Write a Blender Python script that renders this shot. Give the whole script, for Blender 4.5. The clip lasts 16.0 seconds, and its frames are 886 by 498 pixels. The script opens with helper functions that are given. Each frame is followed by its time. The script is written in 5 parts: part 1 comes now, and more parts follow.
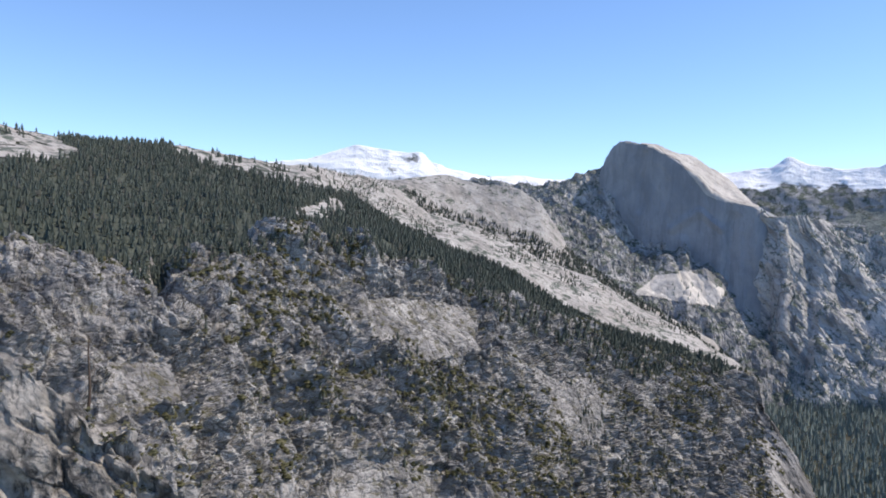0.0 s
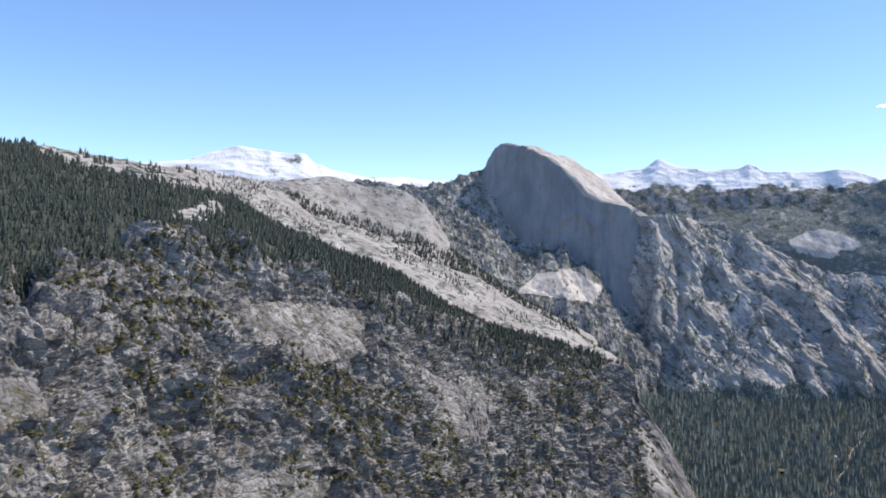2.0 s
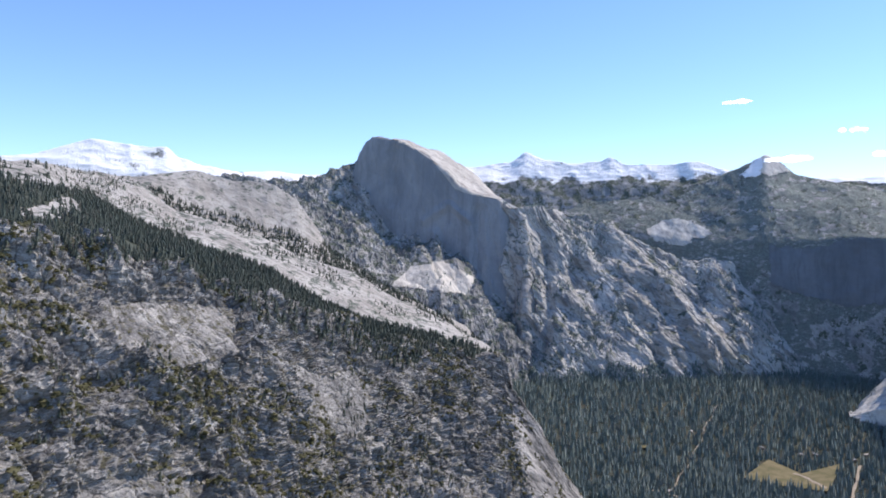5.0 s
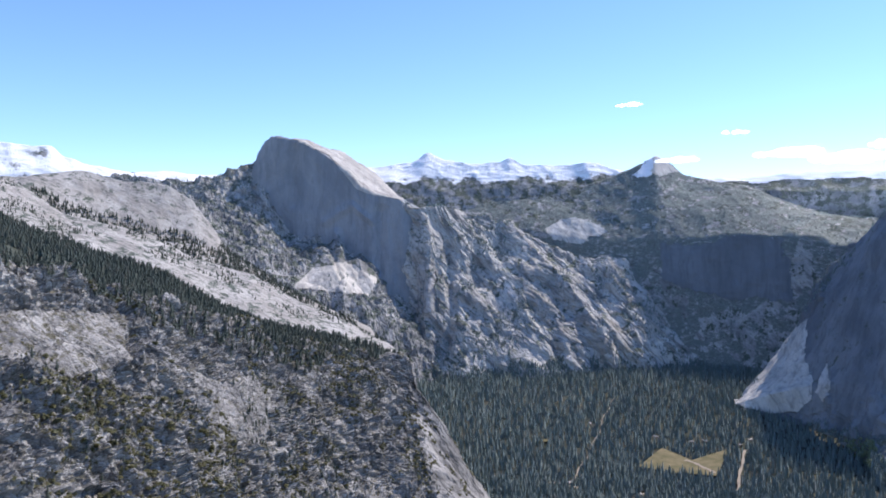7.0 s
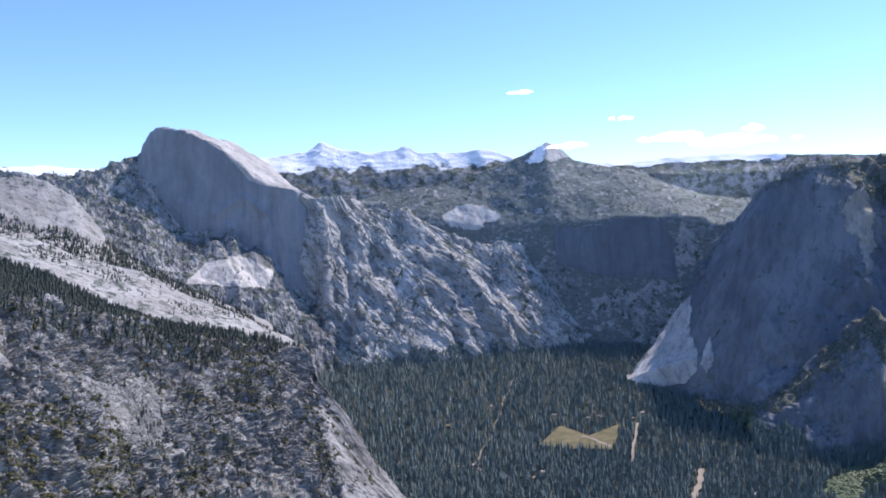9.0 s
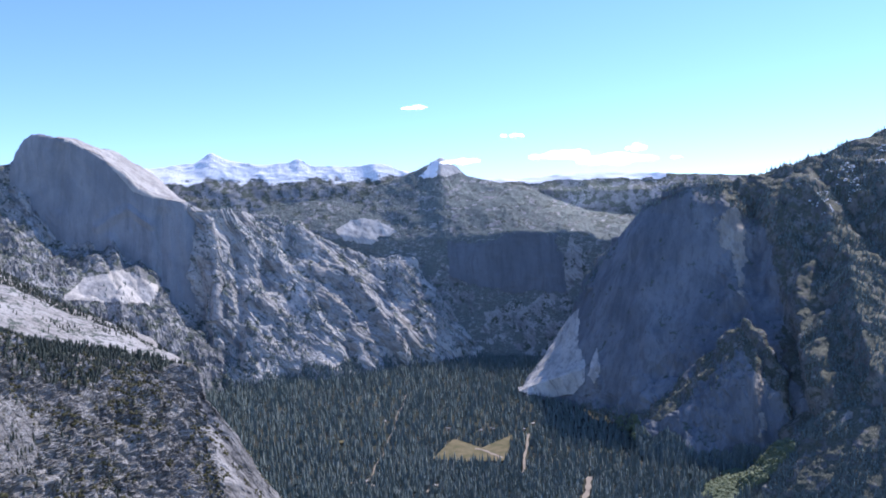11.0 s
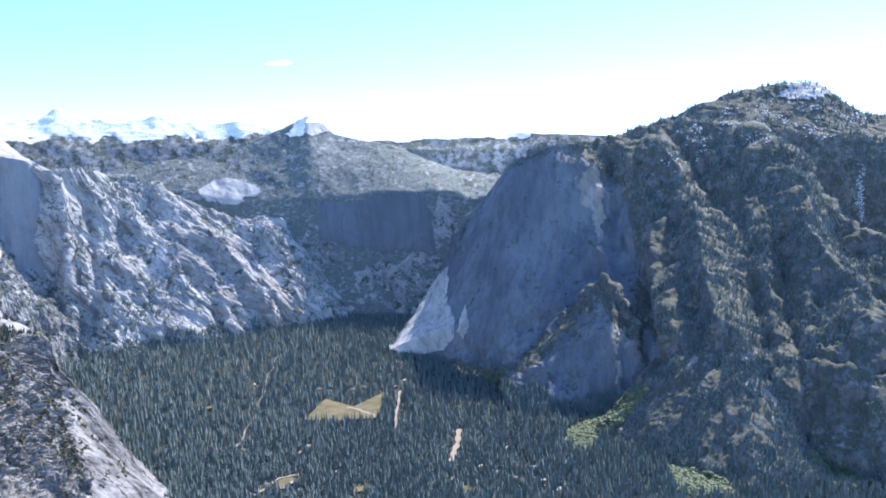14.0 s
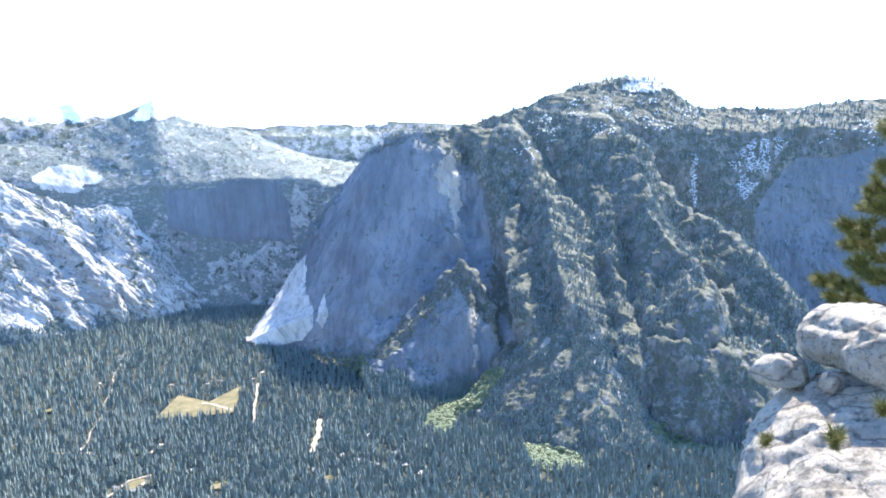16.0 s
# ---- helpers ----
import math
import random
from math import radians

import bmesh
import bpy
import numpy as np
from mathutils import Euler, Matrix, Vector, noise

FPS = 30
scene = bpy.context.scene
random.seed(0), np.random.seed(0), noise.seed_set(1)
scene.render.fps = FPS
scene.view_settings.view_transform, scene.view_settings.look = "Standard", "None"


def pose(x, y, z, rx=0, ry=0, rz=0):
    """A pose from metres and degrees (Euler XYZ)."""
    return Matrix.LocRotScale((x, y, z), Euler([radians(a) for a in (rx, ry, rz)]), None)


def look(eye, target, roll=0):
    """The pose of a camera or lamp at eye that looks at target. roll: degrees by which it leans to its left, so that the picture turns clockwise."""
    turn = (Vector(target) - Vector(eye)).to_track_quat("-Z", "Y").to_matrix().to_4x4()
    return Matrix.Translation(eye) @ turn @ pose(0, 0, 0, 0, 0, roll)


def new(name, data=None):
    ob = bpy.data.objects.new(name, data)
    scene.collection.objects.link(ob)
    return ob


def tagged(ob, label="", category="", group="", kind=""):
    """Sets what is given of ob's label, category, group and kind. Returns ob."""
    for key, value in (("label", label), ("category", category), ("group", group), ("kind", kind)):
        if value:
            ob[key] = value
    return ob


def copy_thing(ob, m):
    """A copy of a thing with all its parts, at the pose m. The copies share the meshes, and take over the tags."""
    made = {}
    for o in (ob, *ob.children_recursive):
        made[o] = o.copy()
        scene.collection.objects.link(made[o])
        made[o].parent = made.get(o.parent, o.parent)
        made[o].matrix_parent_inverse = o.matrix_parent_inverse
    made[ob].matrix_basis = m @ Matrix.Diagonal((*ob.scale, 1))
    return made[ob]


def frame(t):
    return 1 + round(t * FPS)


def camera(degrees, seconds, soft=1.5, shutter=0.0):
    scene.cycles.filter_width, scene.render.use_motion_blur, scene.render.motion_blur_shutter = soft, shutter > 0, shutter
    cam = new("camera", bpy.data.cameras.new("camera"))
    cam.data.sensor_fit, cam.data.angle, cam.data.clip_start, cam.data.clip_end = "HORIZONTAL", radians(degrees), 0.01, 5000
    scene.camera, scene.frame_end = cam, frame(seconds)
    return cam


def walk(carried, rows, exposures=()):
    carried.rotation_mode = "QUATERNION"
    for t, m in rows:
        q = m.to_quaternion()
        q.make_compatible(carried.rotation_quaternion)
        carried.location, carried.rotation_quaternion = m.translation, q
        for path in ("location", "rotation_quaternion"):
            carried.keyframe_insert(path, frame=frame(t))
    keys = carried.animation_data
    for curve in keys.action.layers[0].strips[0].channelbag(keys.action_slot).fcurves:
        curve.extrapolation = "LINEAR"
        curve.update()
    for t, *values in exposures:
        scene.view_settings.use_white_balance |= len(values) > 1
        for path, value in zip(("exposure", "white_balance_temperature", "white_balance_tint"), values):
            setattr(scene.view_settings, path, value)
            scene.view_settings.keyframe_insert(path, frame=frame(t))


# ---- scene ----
cam = camera(58.7, 16.0, soft=1.8)
PATH = [
    (0.0, pose(0, 0, 1.6, 88.83, -1.10, -1.40)),
    (0.5, pose(0, 0, 1.6, 88.87, -1.29, -3.11)),
    (1.0, pose(0, 0, 1.6, 88.77, -0.69, -5.03)),
    (1.5, pose(0, 0, 1.6, 88.73, -0.57, -7.60)),
    (2.0, pose(0, 0, 1.6, 89.04, -0.41, -9.74)),
    (2.5, pose(0, 0, 1.6, 88.66, -0.23, -11.21)),
    (3.0, pose(0, 0, 1.6, 88.43, -0.63, -13.02)),
    (3.5, pose(0, 0, 1.6, 88.38, -0.76, -14.67)),
    (4.0, pose(0, 0, 1.6, 88.28, -0.34, -16.12)),
    (6.5, pose(0, 0, 1.6, 89.05, 1.01, -23.95)),
    (7.0, pose(0, 0, 1.6, 88.49, 1.02, -26.03)),
    (7.5, pose(0, 0, 1.6, 88.14, 1.73, -27.93)),
    (8.0, pose(0, 0, 1.6, 87.78, 1.83, -29.71)),
    (8.5, pose(0, 0, 1.6, 87.43, 2.20, -31.59)),
    (11.0, pose(0, 0, 1.6, 88.16, 2.11, -41.19)),
    (11.5, pose(0, 0, 1.6, 87.54, 1.90, -43.01)),
    (12.0, pose(0, 0, 1.6, 86.18, 2.05, -44.39)),
    (12.5, pose(0, 0, 1.6, 85.76, 2.34, -46.01)),
    (13.0, pose(0, 0, 1.6, 85.28, 2.19, -47.49)),
    (13.5, pose(0, 0, 1.6, 85.10, 2.43, -49.13)),
    (14.0, pose(0, 0, 1.6, 84.85, 2.25, -50.68)),
    (14.5, pose(0, 0, 1.6, 84.33, 2.36, -52.41)),
    (15.0, pose(0, 0, 1.6, 83.77, 2.18, -54.81)),
    (15.5, pose(0, 0, 1.6, 82.96, 1.92, -58.54)),
    (16.0, pose(0, 0, 1.6, 83.59, 1.99, -60.96)),
]
walk(cam, PATH, exposures=[(0, 0.38, 5850, 12), (4, 0.42, 5750, 13), (8, 0.48, 5400, 16), (10.8, 0.48, 5200, 19), (12.5, 0.66, 5150, 19), (13, 0.82, 5150, 18), (14.5, 1.42, 5200, 11), (16, 2.1, 5400, 9)])

# ---- world and sun ----
SUN_BEARING, SUN_RISE = 94, 53
world = bpy.data.worlds.new("sky")
scene.world = world
world.use_nodes = True
wt = world.node_tree
sky = wt.nodes.new("ShaderNodeTexSky")
sky.sky_type, sky.sun_disc = "NISHITA", False
sky.sun_elevation, sky.sun_rotation = radians(SUN_RISE), radians(SUN_BEARING)
sky.altitude, sky.air_density, sky.dust_density, sky.ozone_density = 2000, 1.0, 0.2, 3.0
wt.links.new(sky.outputs[0], wt.nodes["Background"].inputs[0])
wt.nodes["Background"].inputs[1].default_value = 0.15

sun = new("sun", bpy.data.lights.new("sun", "SUN"))
sun.data.energy, sun.data.angle, sun.data.color = 3.9, radians(0.5), (1.0, 0.83, 0.62)


def site(bearing, rise, distance):
    """A place by its bearing (degrees clockwise from +y), its rise above the lookout (degrees) and its level distance (metres)."""
    b = radians(bearing)
    return Vector((distance * math.sin(b), distance * math.cos(b), 1.6 + distance * math.tan(radians(rise))))


sun.matrix_world = look(site(SUN_BEARING, SUN_RISE, 3000), (0, 0, 0))

# ---- materials ----


class Nodes:
    """A short way to write a node material on world metres."""

    def __init__(self, name, rough=0.9):
        self.mat = bpy.data.materials.new(name)
        self.mat.use_nodes = True
        self.tree = self.mat.node_tree
        self.bsdf = self.tree.nodes["Principled BSDF"]
        self.bsdf.inputs["Roughness"].default_value = rough
        self.bsdf.inputs["Specular IOR Level"].default_value = 0.2
        self.geo = self.tree.nodes.new("ShaderNodeNewGeometry")

    def put(self, socket, value):
        if isinstance(value, bpy.types.NodeSocket):
            self.tree.links.new(value, socket)
        elif isinstance(value, (tuple, list)) and len(value) == 3 and socket.type == "RGBA":
            socket.default_value = (*value, 1)
        else:
            socket.default_value = value

    def stretch(self, sx, sy, sz, turn=(0, 0, 0)):
        n = self.tree.nodes.new("ShaderNodeMapping")
        self.put(n.inputs["Vector"], self.geo.outputs["Position"])
        n.inputs["Rotation"].default_value = [radians(a) for a in turn]
        n.inputs["Scale"].default_value = (sx, sy, sz)
        return n.outputs[0]

    def noise(self, size, detail=6, rough=0.6, at=None, warp=0.0):
        n = self.tree.nodes.new("ShaderNodeTexNoise")
        self.put(n.inputs["Vector"], at or self.geo.outputs["Position"])
        n.inputs["Scale"].default_value = 1.0 / size
        n.inputs["Detail"].default_value, n.inputs["Roughness"].default_value = detail, rough
        n.inputs["Distortion"].default_value = warp
        return n.outputs[0]

    def cells(self, size, at=None, feature="DISTANCE_TO_EDGE"):
        n = self.tree.nodes.new("ShaderNodeTexVoronoi")
        n.feature = feature
        self.put(n.inputs["Vector"], at or self.geo.outputs["Position"])
        n.inputs["Scale"].default_value = 1.0 / size
        return n.outputs[0]

    def tones(self, size, at=None):
        """A number from 0 to 1 for each cell of broken rock."""
        n = self.tree.nodes.new("ShaderNodeTexVoronoi")
        self.put(n.inputs["Vector"], at or self.geo.outputs["Position"])
        n.inputs["Scale"].default_value = 1.0 / size
        k = self.tree.nodes.new("ShaderNodeSeparateColor")
        self.put(k.inputs[0], n.outputs["Color"])
        return k.outputs[0]

    def bent(self, size, amount, sx, sy, sz, turn=(0, 0, 0)):
        """World places shaken by noise, for joints that are not straight."""
        n = self.tree.nodes.new("ShaderNodeTexNoise")
        self.put(n.inputs["Vector"], self.geo.outputs["Position"])
        n.inputs["Scale"].default_value, n.inputs["Detail"].default_value = 1.0 / size, 5
        v = self.tree.nodes.new("ShaderNodeVectorMath")
        v.operation = "MULTIPLY_ADD"
        self.put(v.inputs[0], n.outputs["Color"])
        v.inputs[1].default_value = (amount,) * 3
        self.put(v.inputs[2], self.stretch(sx, sy, sz, turn))
        return v.outputs[0]

    def along(self, way, keep, bend=0.0, size=60.0):
        """World places drawn out along a direction, so that a texture runs in streaks that way."""
        d = Vector(way).normalized()
        at = self.geo.outputs["Position"]
        if bend:
            n = self.tree.nodes.new("ShaderNodeTexNoise")
            self.put(n.inputs["Vector"], at)
            n.inputs["Scale"].default_value, n.inputs["Detail"].default_value = 1.0 / size, 4
            v = self.tree.nodes.new("ShaderNodeVectorMath")
            v.operation = "MULTIPLY_ADD"
            self.put(v.inputs[0], n.outputs["Color"])
            v.inputs[1].default_value = (bend,) * 3
            self.put(v.inputs[2], at)
            at = v.outputs[0]
        dot = self.tree.nodes.new("ShaderNodeVectorMath")
        dot.operation = "DOT_PRODUCT"
        self.put(dot.inputs[0], at)
        dot.inputs[1].default_value = d
        back = self.tree.nodes.new("ShaderNodeVectorMath")
        back.operation = "SCALE"
        back.inputs[0].default_value = d * (keep - 1)
        self.put(back.inputs["Scale"], dot.outputs["Value"])
        add = self.tree.nodes.new("ShaderNodeVectorMath")
        self.put(add.inputs[0], at)
        self.put(add.inputs[1], back.outputs[0])
        return add.outputs[0]

    def ramp(self, value, low, high, a=0.0, b=1.0):
        n = self.tree.nodes.new("ShaderNodeMapRange")
        self.put(n.inputs[0], value)
        for i, v in zip((1, 2, 3, 4), (low, high, a, b)):
            n.inputs[i].default_value = v
        return n.outputs[0]

    def math(self, op, a, b=0.0):
        n = self.tree.nodes.new("ShaderNodeMath")
        n.operation = op
        self.put(n.inputs[0], a)
        self.put(n.inputs[1], b)
        return n.outputs[0]

    def mix(self, amount, a, b):
        n = self.tree.nodes.new("ShaderNodeMix")
        n.data_type = "RGBA"
        self.put(n.inputs[0], amount)
        self.put(n.inputs[6], a)
        self.put(n.inputs[7], b)
        return n.outputs[2]

    def up(self):
        n = self.tree.nodes.new("ShaderNodeSeparateXYZ")
        self.put(n.inputs[0], self.geo.outputs["Normal"])
        return n.outputs[2]

    def height(self):
        n = self.tree.nodes.new("ShaderNodeSeparateXYZ")
        self.put(n.inputs[0], self.geo.outputs["Position"])
        return n.outputs[2]

    def island(self):
        return self.geo.outputs["Random Per Island"]

    def done(self, colour, bump=None, strength=0.6, distance=1.0):
        self.put(self.bsdf.inputs["Base Color"], colour)
        if bump is not None:
            n = self.tree.nodes.new("ShaderNodeBump")
            n.inputs["Strength"].default_value, n.inputs["Distance"].default_value = strength, distance
            self.put(n.inputs["Height"], bump)
            self.put(self.bsdf.inputs["Normal"], n.outputs[0])
        return self.mat


def rock(name, dark, mid, light, grain, plants=None, cover=0.0, snow=None, streak=0.5, run=(0.1, 0.1, 1), relief=3.0, layer=1.0, joints=0.0, speck=0.45, keep=0.15):
    """Granite: mottled at three scales, streaked along a direction, with plant cover on the gentler ground and snow above a height."""
    m = Nodes(name, 0.8)
    m.bsdf.inputs["Specular IOR Level"].default_value = 0.4
    broad = m.noise(grain * 18, 6, 0.6, warp=0.4)
    fine = m.noise(grain, 8, 0.7)
    drawn = m.along(run, keep, grain * 3, grain * 9)
    bands = m.noise(grain * 3.2, 7, 0.65, at=drawn)
    thin = m.noise(grain * 1.1, 6, 0.65, at=drawn)
    c = m.mix(m.ramp(broad, 0.4, 0.62), mid, light)
    c = m.mix(m.ramp(bands, 0.5, 0.63, 0.0, streak), c, dark)
    c = m.mix(m.ramp(bands, 0.46, 0.34, 0.0, streak * 0.8), c, light)
    c = m.mix(m.ramp(thin, 0.55, 0.65, 0.0, streak * 0.8), c, dark)
    c = m.mix(m.ramp(fine, 0.54, 0.72, 0.0, speck), c, dark)
    c = m.mix(m.ramp(fine, 0.42, 0.28, 0.0, speck * 0.7), c, light)
    height = m.math("ADD", m.math("ADD", bands, thin), fine)
    if joints:
        steep = m.bent(joints * 0.7, joints * 0.9, 1, 1, 0.45, (0, 24, 15))
        flat = m.bent(joints * 0.5, joints * 0.5, 0.4, 0.4, 1.5, (0, -16, 0))
        split = m.cells(joints * 1.4, steep)
        small = m.cells(joints * 0.5, flat)
        c = m.mix(m.ramp(m.tones(joints * 1.4, steep), 0.15, 0.9, 0.0, 0.4), c, light)
        c = m.mix(m.ramp(m.tones(joints * 0.5, flat), 0.4, 1.0, 0.0, 0.4), c, dark)
        c = m.mix(m.ramp(split, 0.0, 0.04, 0.85, 0.0), c, dark)
        c = m.mix(m.ramp(small, 0.0, 0.06, 0.45, 0.0), c, dark)
        height = m.math("ADD", height, m.math("ADD", m.ramp(split, 0, 0.1, 0, 0.8), m.ramp(small, 0, 0.15, 0, 0.5)))
    if plants:
        patch = m.math("ADD", m.noise(grain * 5, 10, 0.75, at=m.stretch(1, 1, layer)), m.math("MULTIPLY", m.up(), 0.12))
        low = 0.66 - 0.3 * cover
        c = m.mix(m.ramp(patch, low, low + 0.05), c, m.mix(m.ramp(fine, 0.4, 0.6), plants, [v * 1.8 for v in plants]))
    if snow:
        z0, z1, steep = snow
        lie = m.math("ADD", m.ramp(m.height(), z0, z1, -0.35, 0.2), m.math("ADD", m.noise(grain * 12, 7, 0.65), m.math("MULTIPLY", m.up(), steep)))
        c = m.mix(m.ramp(lie, 0.6, 0.68), c, (0.85, 0.87, 0.9))
    return m.done(c, height, 0.7, relief)


PINE = (0.06, 0.072, 0.056)
DIP = (0.92, -0.25, -0.3)
RIB = (0.57, -0.24, -0.78)
bluff_granite = rock("weathered_granite", (0.068, 0.067, 0.066), (0.235, 0.228, 0.219), (0.48, 0.46, 0.425), 4.2, (0.075, 0.07, 0.045), 0.2, run=DIP, keep=0.3, streak=0.7, relief=5, joints=34, speck=0.4)
slab_granite = rock("pale_granite", (0.15, 0.14, 0.128), (0.335, 0.315, 0.285), (0.47, 0.45, 0.415), 8, PINE, 0.12, run=(0.7, -0.6, -0.35), keep=0.1, streak=0.6)
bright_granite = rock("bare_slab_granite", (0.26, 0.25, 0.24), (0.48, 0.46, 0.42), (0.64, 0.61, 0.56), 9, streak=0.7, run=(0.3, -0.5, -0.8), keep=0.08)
lit_crown_granite = rock("lit_crown_granite", (0.24, 0.22, 0.2), (0.4, 0.38, 0.35), (0.52, 0.5, 0.46), 12, streak=0.7, run=(0.6, -0.2, -0.7), keep=0.1)
# Bluer and darker than the crown: shade and haze put into the colour.
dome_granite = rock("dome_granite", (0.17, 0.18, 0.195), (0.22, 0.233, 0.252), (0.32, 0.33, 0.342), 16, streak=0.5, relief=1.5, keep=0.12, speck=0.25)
wall_granite = rock("wall_granite", (0.17, 0.168, 0.166), (0.4, 0.388, 0.368), (0.56, 0.538, 0.5), 12, PINE, 0.24, relief=5, run=RIB, keep=0.12, streak=0.85, speck=0.35)
# Rock darkened to stand in for shade, with patches of plant cover.
shade_granite = rock("brushy_shade_granite", (0.08, 0.082, 0.084), (0.14, 0.14, 0.136), (0.29, 0.275, 0.245), 6, (0.075, 0.08, 0.058), 0.5, relief=4, run=(0.3, -0.1, -0.9))
# Blue-grey tint paints shade and distance haze onto the bare wall.
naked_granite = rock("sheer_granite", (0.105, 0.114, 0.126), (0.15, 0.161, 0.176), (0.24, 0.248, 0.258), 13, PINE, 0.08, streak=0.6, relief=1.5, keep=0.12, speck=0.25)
gully_lit_granite = rock("tan_granite", (0.2, 0.175, 0.15), (0.36, 0.32, 0.27), (0.5, 0.45, 0.38), 8, streak=0.5)
peak_granite = rock("snowy_granite", (0.12, 0.125, 0.13), (0.2, 0.205, 0.21), (0.34, 0.34, 0.34), 9, PINE, 0.4, snow=(225, 335, 0.2), relief=4)
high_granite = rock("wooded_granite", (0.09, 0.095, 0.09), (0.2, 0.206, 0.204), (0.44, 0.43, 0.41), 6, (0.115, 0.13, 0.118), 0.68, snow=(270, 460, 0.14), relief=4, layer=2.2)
# Dark bluish tone stands in for shade and haze on steep cliffs.
shade_blue_granite = rock("shade_blue_granite", (0.115, 0.126, 0.14), (0.15, 0.163, 0.18), (0.2, 0.214, 0.232), 12, relief=1.5, streak=0.5, keep=0.1, speck=0.25)
upland_ground = rock("forest_floor", (0.05, 0.05, 0.045), (0.1, 0.096, 0.083), (0.22, 0.21, 0.19), 7, (0.045, 0.052, 0.038), 0.75)
streaked_granite = rock("streaked_granite", (0.035, 0.035, 0.035), (0.17, 0.164, 0.155), (0.4, 0.385, 0.36), 6, streak=1.0, run=(0.4, -0.46, -0.79), keep=0.04)
slope_granite = rock("broken_granite", (0.11, 0.112, 0.115), (0.22, 0.22, 0.218), (0.46, 0.447, 0.425), 9, PINE, 0.34, relief=5, run=(0.5, -0.5, -0.7), streak=0.7)


def leafy(name, a, b, dry=None, haze_sheen=0.0):
    """Foliage: a tone of its own for each plant, light passing through, and a cool sheen that stands in for haze."""
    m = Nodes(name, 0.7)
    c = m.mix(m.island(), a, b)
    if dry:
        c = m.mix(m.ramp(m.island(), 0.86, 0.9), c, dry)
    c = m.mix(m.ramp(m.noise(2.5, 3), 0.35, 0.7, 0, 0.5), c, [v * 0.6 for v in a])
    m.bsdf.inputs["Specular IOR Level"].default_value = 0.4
    # Cool sheen lifts the foliage in place of haze in the air.
    m.bsdf.inputs["Sheen Weight"].default_value = haze_sheen
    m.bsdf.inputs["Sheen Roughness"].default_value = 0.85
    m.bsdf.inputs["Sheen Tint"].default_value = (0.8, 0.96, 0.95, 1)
    m.done(c)
    thin = m.tree.nodes.new("ShaderNodeBsdfTranslucent")
    m.put(thin.inputs[0], c)
    both_ways = m.tree.nodes.new("ShaderNodeMixShader")
    both_ways.inputs[0].default_value = 0.3
    m.put(both_ways.inputs[1], m.bsdf.outputs[0])
    m.put(both_ways.inputs[2], thin.outputs[0])
    m.put(m.tree.nodes["Material Output"].inputs[0], both_ways.outputs[0])
    return m.mat


conifer_green = leafy("conifer_needles", (0.046, 0.06, 0.04), (0.082, 0.093, 0.058), (0.11, 0.1, 0.07), haze_sheen=0.15)
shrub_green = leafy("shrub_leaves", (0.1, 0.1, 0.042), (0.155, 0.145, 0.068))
valley_green = leafy("valley_needles", (0.075, 0.1, 0.085), (0.11, 0.13, 0.105), haze_sheen=0.75)
floor_green = leafy("floor_needles", (0.09, 0.116, 0.082), (0.135, 0.15, 0.106), (0.17, 0.15, 0.11), haze_sheen=0.7)
oak_green = leafy("spring_leaves", (0.15, 0.185, 0.055), (0.22, 0.24, 0.085), haze_sheen=0.3)
m = Nodes("bark")
bark = m.done(m.mix(m.noise(0.08, 6, 0.7, at=m.stretch(1, 1, 0.25)), (0.05, 0.035, 0.025), (0.16, 0.12, 0.09)), m.noise(0.05, 6), 0.8, 0.02)
m = Nodes("valley_soil")
soil = m.done(m.mix(m.ramp(m.noise(60, 8, 0.65), 0.42, 0.62), (0.042, 0.05, 0.036), (0.085, 0.08, 0.058)), m.noise(6, 6), 0.5, 2)
m = Nodes("meadow_grass")
grass = m.done(m.mix(m.ramp(m.noise(40, 7, 0.6), 0.4, 0.62), (0.13, 0.12, 0.06), (0.21, 0.175, 0.1)), m.noise(2, 4), 0.4, 0.3)
m = Nodes("pale_sand")
sand = m.done(m.mix(m.noise(8, 6), (0.24, 0.2, 0.15), (0.4, 0.35, 0.28)))
m = Nodes("snow", 0.6)
snow_white = m.done(m.mix(m.noise(10, 6), (0.74, 0.77, 0.82), (0.88, 0.89, 0.92)), m.noise(6, 5), 0.4, 1)

# ---- fractal noise on arrays ----


def lattice(p, seed):
    i = np.floor(p).astype(np.int64)
    f = p - i
    f = f * f * f * (f * (f * 6 - 15) + 10)
    hx, hy, hz = i[:, 0] * 374761393 + seed * 974634777, i[:, 1] * 668265263, i[:, 2] * 1274126177
    out = 0.0
    for cx in (0, 1):
        wx = f[:, 0] if cx else 1 - f[:, 0]
        for cy in (0, 1):
            wxy = wx * (f[:, 1] if cy else 1 - f[:, 1])
            hxy = hx + hy + (cx * 374761393 + cy * 668265263)
            for cz in (0, 1):
                h = ((hxy + hz + cz * 1274126177) & 0xFFFFFFFF).astype(np.uint32)
                h = (h ^ (h >> np.uint32(13))) * np.uint32(1274126177)
                h = (h ^ (h >> np.uint32(16))) * np.uint32(2246822519)
                out = out + (h ^ (h >> np.uint32(15))) * (wxy * (f[:, 2] if cz else 1 - f[:, 2]))
    return out * (2 / 0xFFFFFFFF) - 1


def fbm(p, size, octaves=5, seed=0, gain=0.5):
    out, amp, tot = np.zeros(len(p)), 1.0, 0.0
    for k in range(octaves):
        out += amp * lattice(p / size * 2 ** k + 17.3 * k, seed + k)
        tot, amp = tot + amp, amp * gain
    return out / tot


